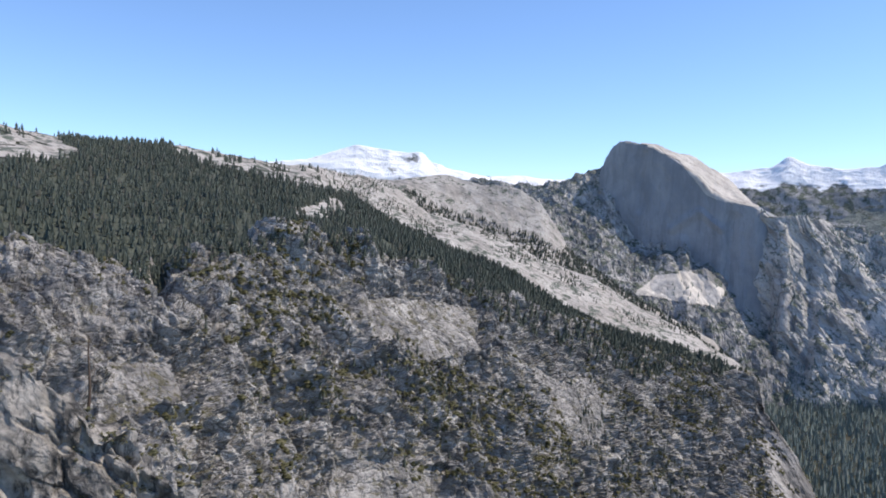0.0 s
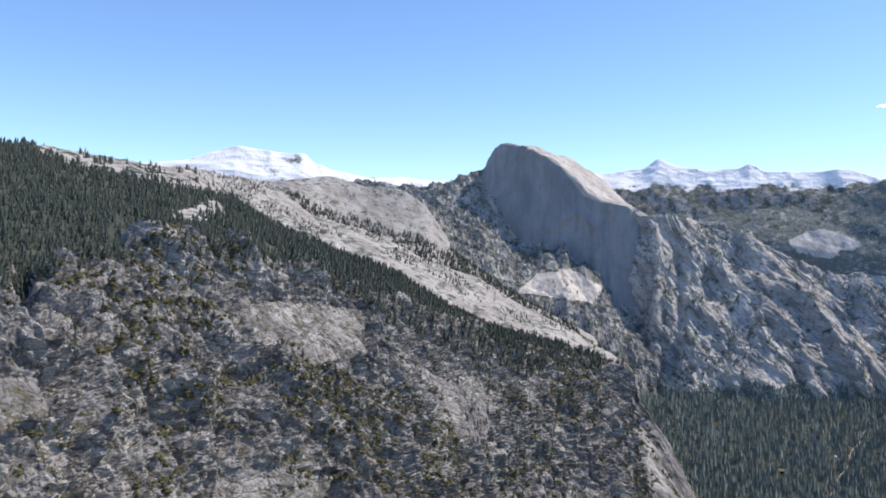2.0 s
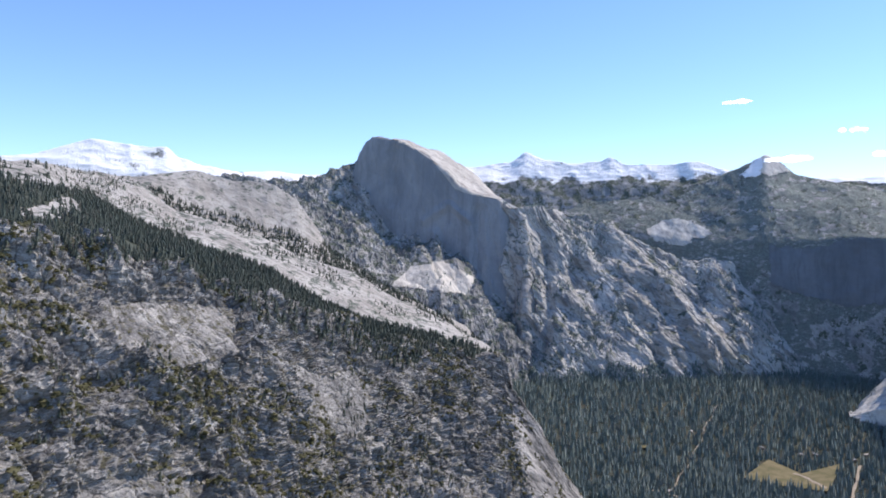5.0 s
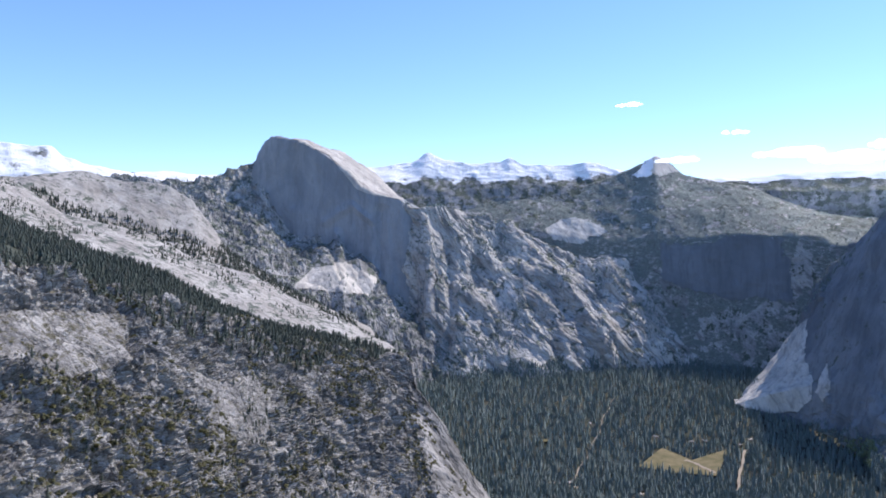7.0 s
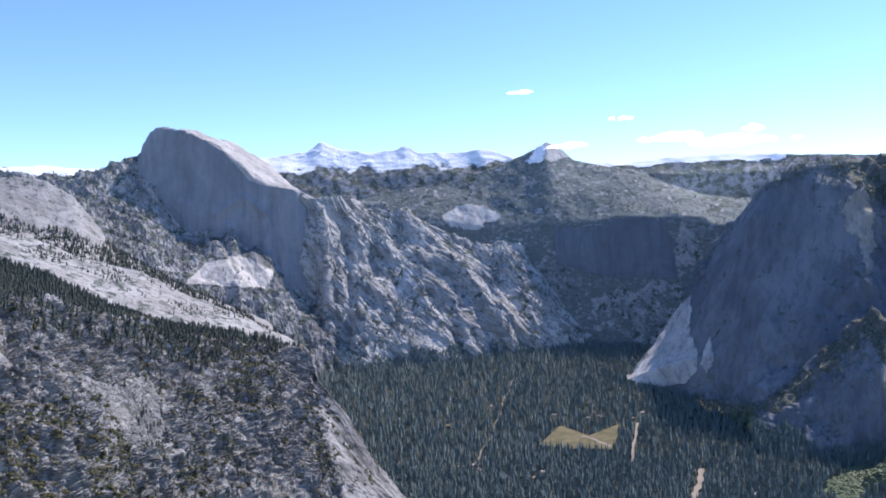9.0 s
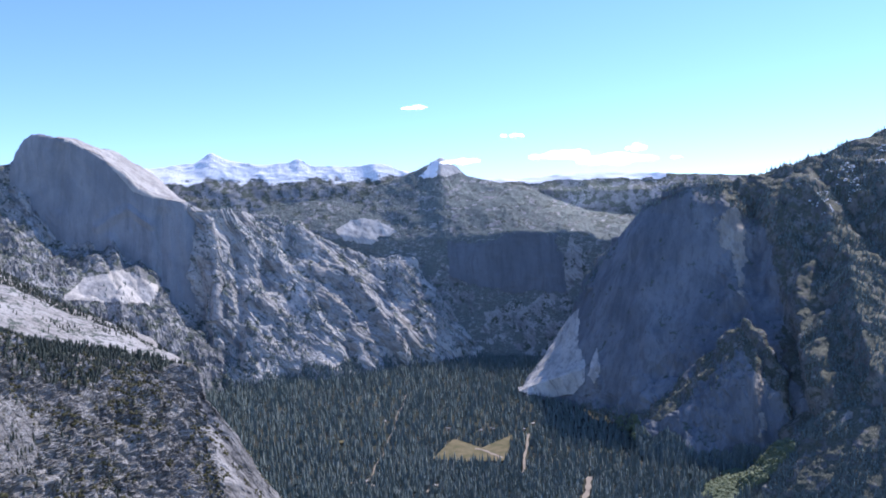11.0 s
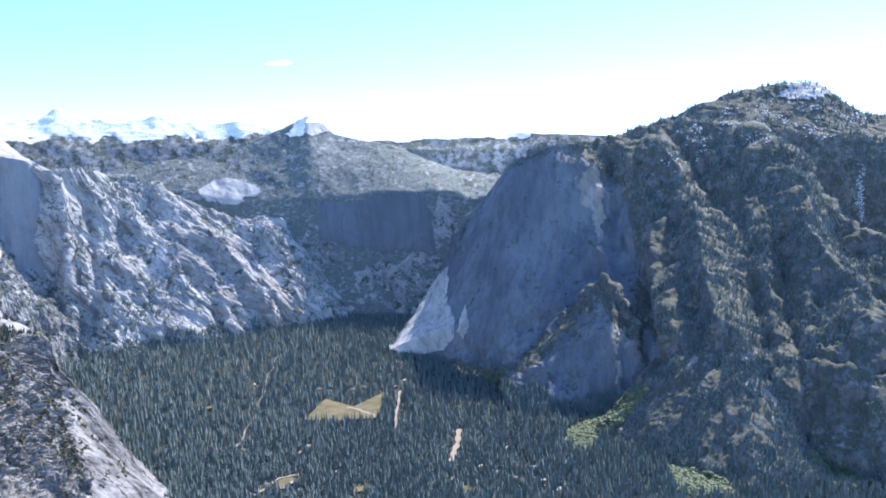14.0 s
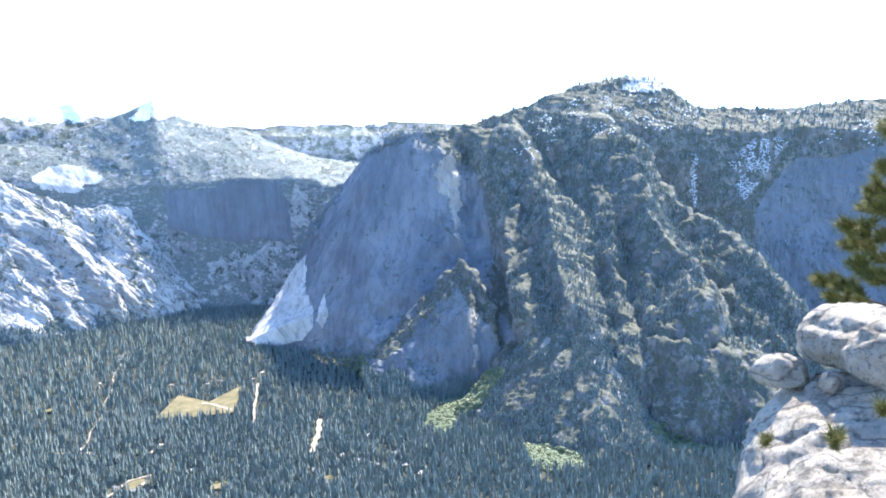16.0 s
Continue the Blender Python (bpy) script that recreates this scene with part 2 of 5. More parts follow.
def ridged(p, size, octaves=5, seed=0, gain=0.5):
    out, amp, tot = np.zeros(len(p)), 1.0, 0.0
    for k in range(octaves):
        out += amp * (1 - 2 * np.abs(lattice(p / size * 2 ** k + 9.1 * k, seed + k)))
        tot, amp = tot + amp, amp * gain
    return out / tot


# ---- mesh builders ----


def mesh(name, co, faces, mats, smooth=False, parent=None, index=None):
    """One mesh object from vertex and face arrays (all faces with the same number of corners)."""
    me = bpy.data.meshes.new(name)
    faces = np.asarray(faces, np.int32)
    k = faces.shape[1]
    me.vertices.add(len(co))
    me.vertices.foreach_set("co", np.asarray(co, np.float32).ravel())
    me.loops.add(faces.size)
    me.loops.foreach_set("vertex_index", faces.ravel())
    me.polygons.add(len(faces))
    me.polygons.foreach_set("loop_start", np.arange(0, faces.size, k, dtype=np.int32))
    me.polygons.foreach_set("use_smooth", np.full(len(faces), smooth))
    for mt in mats if isinstance(mats, (list, tuple)) else [mats]:
        me.materials.append(mt)
    if index is not None:
        me.polygons.foreach_set("material_index", np.asarray(index, np.int32))
    me.update(calc_edges=True)
    ob = new(name, me)
    ob.parent = parent
    return ob


class Massif:
    """A mountain side: rows of stations (bearing, rise, distance) set to fit the camera's view, the farthest drawn
    nearer, from its far side over the crest down to its foot, joined into one rough surface."""

    def __init__(self, name, material, span, columns, rows, weights, rough, seed, soft=3, smooth=False, strata=None, ribs=(), calm=()):
        self.name = name
        az = np.linspace(span[0], span[1], columns)
        el, di = [], []
        for r in rows:
            r = np.array(r, float)
            el.append(np.interp(az, r[:, 0], r[:, 1]))
            di.append(np.interp(az, r[:, 0], r[:, 2]))
        el, di = np.array(el), np.array(di)
        x, y, z = di * np.sin(np.radians(az)), di * np.cos(np.radians(az)), 1.6 + di * np.tan(np.radians(el))
        cage = np.stack([x, y, z], -1)
        parts = []
        for i, n in enumerate(weights):
            s = np.linspace(0, 1, n, endpoint=i == len(weights) - 1)[:, None, None]
            parts.append(cage[i] * (1 - s) + cage[i + 1] * s)
        g = np.concatenate(parts)
        for _ in range(soft):
            h = g.copy()
            h[1:-1] = (g[:-2] + 2 * g[1:-1] + g[2:]) / 4
            h[:, 1:-1] = (h[:, :-2] + 2 * h[:, 1:-1] + h[:, 2:]) / 4
            g = h
        self.shape = g.shape[:2]
        n = self.normals(g)
        p = g.reshape(-1, 3)
        d, small = np.zeros(len(p)), np.zeros(len(p))
        for line, width, amount in ribs:
            d += amount * self.ridge_line(p, line, width, seed)
        for kind, size, amount, squash in rough:
            if isinstance(squash, tuple):
                way = np.array(squash[:3]) / np.linalg.norm(squash[:3])
                q = p - (1 - squash[3]) * (p @ way)[:, None] * way
            else:
                q = p * np.array((1, 1, squash))
            if kind == "block":
                v = fbm(q + 12 * fbm(q, size * 0.3, 3, seed + 4)[:, None], size, 3, seed + 3) * 5
                e = amount * (np.floor(v) + np.clip((v % 1) * 4, 0, 1))
            elif kind == "crack":
                e = -amount * np.clip((ridged(q, size, 3, seed + 7) - 0.45) / 0.4, 0, 1)
            else:
                e = amount * (ridged if kind == "ridge" else fbm)(q, size, 5, seed)
            if size < 200:
                small += e
            else:
                d += e
        if strata:
            axis, *sets = strata
            for step, amount in sets:
                t = p @ np.array(axis) / step + 1.6 * fbm(p, step * 5, 4, seed + 5)
                small += amount * (1 - t % 1) * np.clip(0.4 + 1.6 * fbm(p, step * 3, 3, seed + 8), 0, 1.2)
        for outline in calm:
            small = np.where(inside(p, outline, 0.5, seed, 90), small * 0.25, small)
        g = (p + n.reshape(-1, 3) * (d + small)[:, None]).reshape(g.shape)
        self.g, self.n = g, self.normals(g)
        i = np.arange(self.shape[0] - 1)[:, None] * self.shape[1] + np.arange(self.shape[1] - 1)[None]
        i = i.ravel()
        w = self.shape[1]
        self.faces = np.stack([i, i + w, i + w + 1, i + 1], -1)
        self.ob = mesh(name, g.reshape(-1, 3), self.faces, material, smooth)

    @staticmethod
    def ridge_line(p, line, width, seed):
        """From 1 on a line of (bearing, rise) stations down to 0 at the width (degrees) beside it."""
        a, e, _ = polar(p)
        xs, ys = zip(*line)
        res, wide = np.zeros(len(p)), width * 1.4
        ok = np.nonzero((a > min(xs) - wide) & (a < max(xs) + wide) & (e > min(ys) - wide) & (e < max(ys) + wide))[0]
        if not len(ok):
            return res
        q = p[ok]
        a = a[ok] + width * 0.35 * fbm(q, 130, 3, seed + 21)
        e = e[ok] + width * 0.35 * fbm(q, 130, 3, seed + 22)
        near = np.full(len(q), 1e9)
        for (x0, y0), (x1, y1) in zip(line, line[1:]):
            t = np.clip(((a - x0) * (x1 - x0) + (e - y0) * (y1 - y0)) / ((x1 - x0) ** 2 + (y1 - y0) ** 2), 0, 1)
            near = np.minimum(near, np.hypot(a - x0 - t * (x1 - x0), e - y0 - t * (y1 - y0)))
        res[ok] = np.clip(1 - near / width, 0, 1)
        return res

    @staticmethod
    def normals(g):
        n = np.cross(np.gradient(g, axis=0), np.gradient(g, axis=1))
        n /= np.linalg.norm(n, axis=-1, keepdims=True) + 1e-9
        flip = (n * g).sum(-1, keepdims=True) > 0
        down = n[..., 2:] < -0.3
        return np.where(flip & (np.abs(n[..., 2:]) < 0.5) | down, -n, n)

    def spots(self, count, rng, keep=None, gentle=0.0):
        """Random places on the surface, spread by area."""
        g = self.g
        a = np.linalg.norm(np.cross(g[1:, :-1] - g[:-1, :-1], g[:-1, 1:] - g[:-1, :-1]), axis=-1).ravel()
        f = rng.choice(len(a), count, p=a / a.sum())
        r, c = np.divmod(f, self.shape[1] - 1)
        u, v = rng.random(count)[:, None], rng.random(count)[:, None]
        p = (g[r, c] * (1 - u) + g[r + 1, c] * u) * (1 - v) + (g[r, c + 1] * (1 - u) + g[r + 1, c + 1] * u) * v
        ok = self.n[r, c, 2] >= gentle
        if keep is not None:
            ok &= keep(p)
        return p[ok]

    def paint(self, material, keep):
        """Another rock, or a lit or shaded tone of it, on the part of the surface that keep() picks."""
        ok = keep(self.g.reshape(-1, 3)[self.faces].mean(axis=1))
        me = self.ob.data
        me.materials.append(material)
        index = np.zeros(len(self.faces), np.int32)
        me.polygons.foreach_get("material_index", index)
        index[ok] = len(me.materials) - 1
        me.polygons.foreach_set("material_index", index)

    def drape(self, name, material, keep, lift, label, category, kind="structure", smooth=True):
        """A thin sheet (snow, bare slab, scree, a sunlit tone) lying on the part of the surface that keep() picks."""
        mid = self.g.reshape(-1, 3)[self.faces].mean(axis=1)
        ok = keep(mid)
        f = self.faces[ok]
        if len(f) < 2:
            return None
        used, inv = np.unique(f, return_inverse=True)
        co = self.g.reshape(-1, 3)[used] + self.n.reshape(-1, 3)[used] * lift
        return tagged(mesh(name, co, inv.reshape(f.shape), material, smooth), label, category, kind=kind)


def polar(p):
    d = np.hypot(p[:, 0], p[:, 1])
    return np.degrees(np.arctan2(p[:, 0], p[:, 1])), np.degrees(np.arctan2(p[:, 2] - 1.6, d)), d


def inside(p, outline, fray=0.3, seed=3, size=60):
    """Which of the places p lie within an outline of (bearing, rise) corners, with a frayed edge."""
    a, e, _ = polar(p)
    xs, ys = zip(*outline)
    near = np.nonzero((a > min(xs) - fray) & (a < max(xs) + fray) & (e > min(ys) - fray) & (e < max(ys) + fray))[0]
    res = np.zeros(len(p), bool)
    if not len(near):
        return res
    q = p[near]
    a = a[near] + fray * fbm(q, size, 4, seed)
    e = e[near] + fray * fbm(q, size, 4, seed + 9)
    hit = np.zeros(len(q), bool)
    for (x0, y0), (x1, y1) in zip(outline, outline[1:] + outline[:1]):
        if y0 != y1:
            hit ^= ((y0 > e) != (y1 > e)) & (a < (x1 - x0) * (e - y0) / (y1 - y0) + x0)
    res[near] = hit
    return res


def conifer_form(tiers, sides, rng):
    """A spruce-like crown: one closed skin of drooping tiers round a thin stem, of unit height."""
    co, rings = [], []
    for k in range(tiers):
        low, high = 0.1 + 0.9 * k / tiers, 0.1 + 0.9 * (k + 0.75) / tiers
        for z, r in ((low, 0.2 * (1 - k / tiers) ** 0.85 + 0.015), (high, 0.085 * (1 - (k + 0.6) / tiers) + 0.006)):
            ring = []
            for s in range(sides):
                a = 2 * math.pi * (s + 0.5 * k) / sides
                q = r * rng.uniform(0.65, 1.25)
                ring.append(len(co))
                co.append((q * math.cos(a), q * math.sin(a), z + rng.uniform(-0.03, 0.02)))
            rings.append(ring)
    tip = len(co)
    co.append((0, 0, 1.0))
    faces = []
    for a, b in zip(rings, rings[1:]):
        for s in range(sides):
            t = (s + 1) % sides
            faces += [(a[s], a[t], b[t]), (a[s], b[t], b[s])]
    for s in range(sides):
        t = (s + 1) % sides
        faces.append((rings[-1][s], rings[-1][t], tip))
    return np.array(co), np.array(faces)


def clump_form(rng, rings=3, sides=5):
    """A ragged rounded clump of foliage of unit width."""
    co, faces = [(0, 0, 0.3)], []
    for k in range(rings):
        f = (k + 0.7) / (rings + 0.3) * math.pi * 0.95
        for s in range(sides):
            a = 2 * math.pi * (s + 0.5 * k) / sides
            q = 0.5 * rng.uniform(0.7, 1.3)
            co.append((q * math.sin(f) * math.cos(a), q * math.sin(f) * math.sin(a), 0.35 - 0.5 * math.cos(f) * rng.uniform(0.8, 1.2)))
    co.append((0, 0, 0.85))
    for s in range(sides):
        t = (s + 1) % sides
        for k in range(rings - 1):
            a, b = 1 + k * sides, 1 + (k + 1) * sides
            faces += [(a + s, a + t, b + t), (a + s, b + t, b + s)]
        faces.append((1 + (rings - 1) * sides + s, 1 + (rings - 1) * sides + t, len(co) - 1))
    return np.array(co), np.array(faces)


def spire_form(tiers, sides, rng):
    """A conifer's crown as ragged open skirts of drooping boughs, one above the other."""
    co, faces = [], []
    for k in range(tiers):
        low = 0.06 + 0.86 * k / tiers
        high = 1.0 if k == tiers - 1 else low + 1.45 / (tiers + 0.6)
        reach = 0.21 * (1 - k / (tiers + 0.3)) ** 0.9
        first = len(co)
        for s in range(sides):
            a = 2 * math.pi * (s + 0.5 * k + rng.uniform(-0.2, 0.2)) / sides
            q = reach * (rng.uniform(0.95, 1.35) if s % 2 else rng.uniform(0.4, 0.7))
            co.append((q * math.cos(a), q * math.sin(a), low + rng.uniform(-0.05, 0.05) + (0.0 if s % 2 else 0.07)))
        co.append((rng.uniform(-0.012, 0.012), rng.uniform(-0.012, 0.012), high))
        faces += [(first + s, first + (s + 1) % sides, first + sides) for s in range(sides)]
    return np.array(co), np.array(faces)


def scrub_form(rng, leaves=13):
    """A ragged shrub: a mound of many tilted sprays of leaves with gaps between them."""
    co, faces = [], []
    for k in range(leaves):
        a, h = rng.uniform(0, 2 * math.pi), rng.uniform(0.0, 1.0)
        r = 0.5 * math.sqrt(1 - 0.85 * h * h) * rng.uniform(0.5, 1.1)
        mid = np.array((r * math.cos(a), r * math.sin(a), 0.05 + 0.7 * h))
        out = np.array((math.cos(a) * (1 - h), math.sin(a) * (1 - h), h + 0.35)) + rng.normal(0, 0.45, 3)
        out /= np.linalg.norm(out)
        u = np.cross(out, rng.normal(0, 1, 3))
        u /= np.linalg.norm(u)
        w = np.cross(out, u)
        turn = rng.uniform(0, 2)
        for i in range(3):
            t = turn + i * 2.1 + rng.uniform(-0.4, 0.4)
            co.append(tuple(mid + (u * math.cos(t) + w * math.sin(t)) * rng.uniform(0.2, 0.34)))
        faces.append((3 * k, 3 * k + 1, 3 * k + 2))
    return np.array(co), np.array(faces)


def plant(name, places, forms, low, high, width, material, label, category, rng, sink=0.04):
    """Many plants joined into one object: forms set at the places, turned and sized at random."""
    which = rng.integers(len(forms), size=len(places))
    size = rng.uniform(low, high, len(places)) * rng.choice((0.7, 1.0, 1.0, 1.15), len(places))
    cos, fcs, base = [], [], 0
    for k, (fc, ff) in enumerate(forms):
        sel = np.nonzero(which == k)[0]
        if not len(sel):
            continue
        a = rng.uniform(0, 2 * math.pi, len(sel))
        w = size[sel] * width * rng.uniform(0.8, 1.25, len(sel))
        c, s = np.cos(a)[:, None], np.sin(a)[:, None]
        x = (fc[None, :, 0] * c - fc[None, :, 1] * s) * w[:, None]
        y = (fc[None, :, 0] * s + fc[None, :, 1] * c) * w[:, None]
        z = (fc[None, :, 2] - sink) * size[sel][:, None]
        lean = rng.normal(0, 0.03, (len(sel), 2))
        q = np.stack([x + z * lean[:, :1], y + z * lean[:, 1:], z], -1) + places[sel][:, None]
        cos.append(q.reshape(-1, 3))
        fcs.append((ff[None] + (np.arange(len(sel)) * len(fc))[:, None, None] + base).reshape(-1, 3))
        base += q.shape[0] * q.shape[1]
    return tagged(mesh(name, np.concatenate(cos), np.concatenate(fcs), material), label, category, kind="stuff")


rng = np.random.default_rng(4)
TALL = [spire_form(4, 8, rng) for _ in range(8)]
MIDDLE = [spire_form(3, 8, rng) for _ in range(8)]
FAR = [spire_form(2, 8, rng) for _ in range(8)]
SPIRE = [spire_form(2, 6, rng) for _ in range(8)]
SLIM = [spire_form(1, 6, rng) for _ in range(8)]
SCRUB = [scrub_form(rng) for _ in range(8)]
CLUMPS = [clump_form(rng) for _ in range(6)]
BUSH = []
for _ in range(8):
    (c1, f1), (c2, f2) = clump_form(rng), scrub_form(rng, 8)
    BUSH.append((np.concatenate([c1, c2 * 1.15]), np.concatenate([f1, f2 + len(c1)])))
SMALL = [clump_form(rng, 2, 4) for _ in range(5)]

# ---- the land ----


def floor_height(d):
    return -862 + np.clip(d - 3000, 0, 1100) * 0.085


az = np.radians(np.linspace(-180, 180, 241))
di = np.concatenate([np.linspace(30, 600, 20), np.linspace(640, 4300, 60), np.linspace(4400, 4960, 6)])
A, D = np.meshgrid(az, di)
P = np.stack([D * np.sin(A), D * np.cos(A), floor_height(D)], -1).reshape(-1, 3)
P[:, 2] += 6 * fbm(P, 300, 4, 2)
k = (np.arange(len(di) - 1)[:, None] * len(az) + np.arange(len(az) - 1)[None]).ravel()
tagged(mesh("ground", P, np.stack([k, k + 1, k + len(az) + 1, k + len(az)], -1), soil, True), "brown and dark green valley soil under the woods", "ground", kind="structure")

# the brushy bluff across the side canyon
bluff = Massif("canyon_bluff", bluff_granite, (-34, 30.3), 650, [
    [(-42, -3.5, 1100), (-16, -3.5, 1380), (-5, -2.5, 1600), (6.3, -6, 1900), (18.2, -9.5, 2420), (23.2, -11.5, 2560), (30.3, -20.6, 2340)],
    [(-42, -1.5, 900), (-27.9, -1.9, 1050), (-25.4, -1.5, 1080), (-22.7, -2.0, 1100), (-18.1, -3.8, 1130), (-16.1, -2.0, 1200), (-13.2, -1.2, 1280),
     (-10, -0.8, 1350), (-4.9, -0.9, 1450), (-1.2, -1.8, 1500), (2.1, -3.2, 1580), (6.3, -4.7, 1700), (10.4, -6.6, 1850), (14.4, -8.2, 2050),
     (18.2, -8.6, 2250), (21.6, -8.9, 2400), (23.2, -9.7, 2420), (23.8, -11.4, 2380), (25.9, -14.7, 2330), (28, -17.6, 2300), (30.3, -20.5, 2280)],
    [(-42, -8, 720), (-27.9, -7.2, 850), (-17.7, -7.6, 960), (-6, -7.8, 1200), (6.3, -9.2, 1480), (14.4, -11.2, 1850), (22, -12.1, 2300),
     (23.8, -12.9, 2345), (25.9, -15.5, 2288), (28, -18.1, 2262), (30.3, -20.6, 2250)],
    [(-42, -17, 600), (-27.8, -17, 700), (-17.5, -18.1, 800), (-5.8, -18.7, 1020), (6.6, -18.6, 1260), (18.5, -17.7, 1900), (23.8, -18.4, 2090), (27, -19.4, 2150), (30.3, -20.7, 2225)],
    [(-42, -52, 700), (-17, -51, 720), (0, -44, 920), (10, -38, 1150), (20, -26, 1700), (30.3, -21.4, 2190)],
], (16, 110, 150, 40), [("fbm", 260, 34, 0.6), ("ridge", 170, 22, 0.35), ("crack", 150, 12, 0.22), ("crack", 70, 7, (*DIP, 0.25)), ("block", 64, 9, (*DIP, 0.4)), ("crack", 34, 5, (*DIP, 0.3)), ("block", 24, 4, (*DIP, 0.4)), ("ridge", 14, 1.0, (*DIP, 0.5))], 11, soft=2, smooth=False,
    strata=((0.3, 0.15, 0.94), (44, 5), (15, 2.5)),
    ribs=[([(4.6, -5.9), (4.4, -8), (4.8, -9.6)], 0.45, -22), ([(-14.2, -6), (-14.6, -8.4)], 0.5, -20), ([(-18.4, -3.2), (-18.2, -6.5)], 0.9, -24), ([(-9.8, -11.5), (-9.2, -14), (-7.6, -16.4)], 0.8, -20),
          ([(-6.2, -13.5), (-5.4, -17)], 0.7, -18), ([(-16.5, -9.5), (-15.5, -15), (-15, -19)], 1.0, -22), ([(14.6, -12.5), (15.8, -16.5), (16.5, -19)], 0.8, -16), ([(-4.6, -4.6), (-4.2, -9)], 0.9, 12), ([(18.5, -11), (19.5, -17)], 0.8, 12)],
    calm=[[(-5.2, -4.6), (-0.5, -4.2), (4.3, -5.4), (4.2, -8.8), (-0.5, -9.6), (-4, -8.4)], [(8, -9.5), (13.5, -11), (13, -15), (8.5, -14)], [(-22, -9), (-17, -9.5), (-17.5, -13), (-22, -13)], [(-6, -16.2), (1.5, -17), (0, -20), (-7, -20)], [(23.4, -11.4), (24.2, -11.5), (28.6, -17.6), (31, -21), (25.6, -21)]])
tagged(bluff.ob, "grey weathered granite bluff with ledges and brush", "cliff", kind="structure")

# the wooded upland behind it
upland = Massif("wooded_upland", upland_ground, (-42, 23.5), 300, [
    [(-42, 3, 2900), (-10, 2, 3250), (23.5, -11, 2700)],
    [(-42, 6.6, 2500), (-28, 6.3, 2600), (-25, 5.8, 2600), (-21.4, 5.7, 2700), (-17.8, 5.8, 2800), (-16.7, 5.7, 2850), (-13.3, 5.15, 2950),
     (-10.2, 4.6, 3050), (-7.8, 4.4, 3150), (-5.4, 2.7, 3100), (-2.1, 0.4, 2900), (2.1, -1.3, 2700), (6.2, -2.8, 2600), (10.3, -5.3, 2550),
     (14.3, -6.9, 2550), (19, -7.9, 2550), (23.5, -9.6, 2500)],
    [(-42, 3.2, 1750), (-28, 3.2, 1850), (-16, 2.7, 2000), (-7.8, 2.4, 2200), (-2.1, -0.5, 2200), (6.2, -3.7, 2250), (14.3, -7.5, 2350), (23.5, -9.8, 2450)],
    [(-42, -2.5, 1000), (-27.9, -2.6, 1150), (-18, -4.2, 1200), (-10, -1.9, 1430), (-1.2, -2.6, 1580), (6.3, -5.4, 1780), (14.4, -8.8, 2120), (23.5, -10.6, 2430)],
], (10, 90, 90), [("fbm", 400, 22, 1), ("ridge", 70, 7, 1)], 21)
tagged(upland.ob, "gently sloping granite upland under dense conifers", "hillside", kind="structure")

dome_ridge = Massif("granite_ridge", slab_granite, (-9, 23.5), 420, [
    [(-9, 1, 3600), (8, -5, 3400), (23.5, -12, 2900)],
    [(-9, 4.4, 3280), (-7.8, 4.5, 3300), (-4.6, 4.0, 3350), (-2.1, 3.3, 3330), (0.4, 1.4, 3300), (4.1, 0.4, 3250), (8.2, -1.6, 3150), (12.3, -2.9, 3050),
     (16.2, -5.2, 2950), (19.3, -6.8, 2870), (21.9, -8.3, 2800), (23.5, -10, 2740)],
    [(-9, 3.6, 3180), (-5.4, 2.3, 3140), (-2.1, 0.1, 2950), (2.1, -1.7, 2760), (6.2, -3.2, 2660), (10.3, -5.7, 2610), (14.3, -7.3, 2600), (19, -8.3, 2590), (23.5, -10.4, 2560)],
], (10, 130), [("fbm", 200, 14, 1), ("ridge", 40, 3, 1), ("fbm", 12, 1.2, 1)], 31, smooth=False)
tagged(dome_ridge.ob, "pale bare granite ridge sloping down to the valley", "ridge", kind="structure")

basket = Massif("round_dome", slab_granite, (-10, 22.5), 300, [
    [(-10, 1, 4000), (22.5, -12, 3900)],
    [(-10, 3.9, 3800), (-2.1, 3.7, 3750), (1.6, 4.3, 3750), (4.4, 3.85, 3720), (6.9, 3.3, 3700), (8.5, 2.3, 3680), (9.8, 0.3, 3650), (10.6, -1.3, 3640),
     (14, -3.6, 3600), (18, -5.8, 3560), (20.4, -7, 3540), (22.5, -9.2, 3520)],
    [(-10, 2.4, 3560), (-1.3, 2.7, 3560), (2, 1.1, 3550), (5.3, 0.2, 3540), (8.6, -0.8, 3520), (10.6, -2, 3500), (16, -5.5, 3450), (22.5, -9.6, 3350)],
    [(-10, 1, 3400), (0.4, 0, 3420), (8.2, -3, 3300), (16.2, -6.5, 3150), (22.5, -11, 3000)],
], (8, 60, 50), [("fbm", 250, 14, 1), ("ridge", 60, 4, 1)], 41)
tagged(basket.ob, "rounded pale granite dome with trees on its flank", "dome", kind="structure")

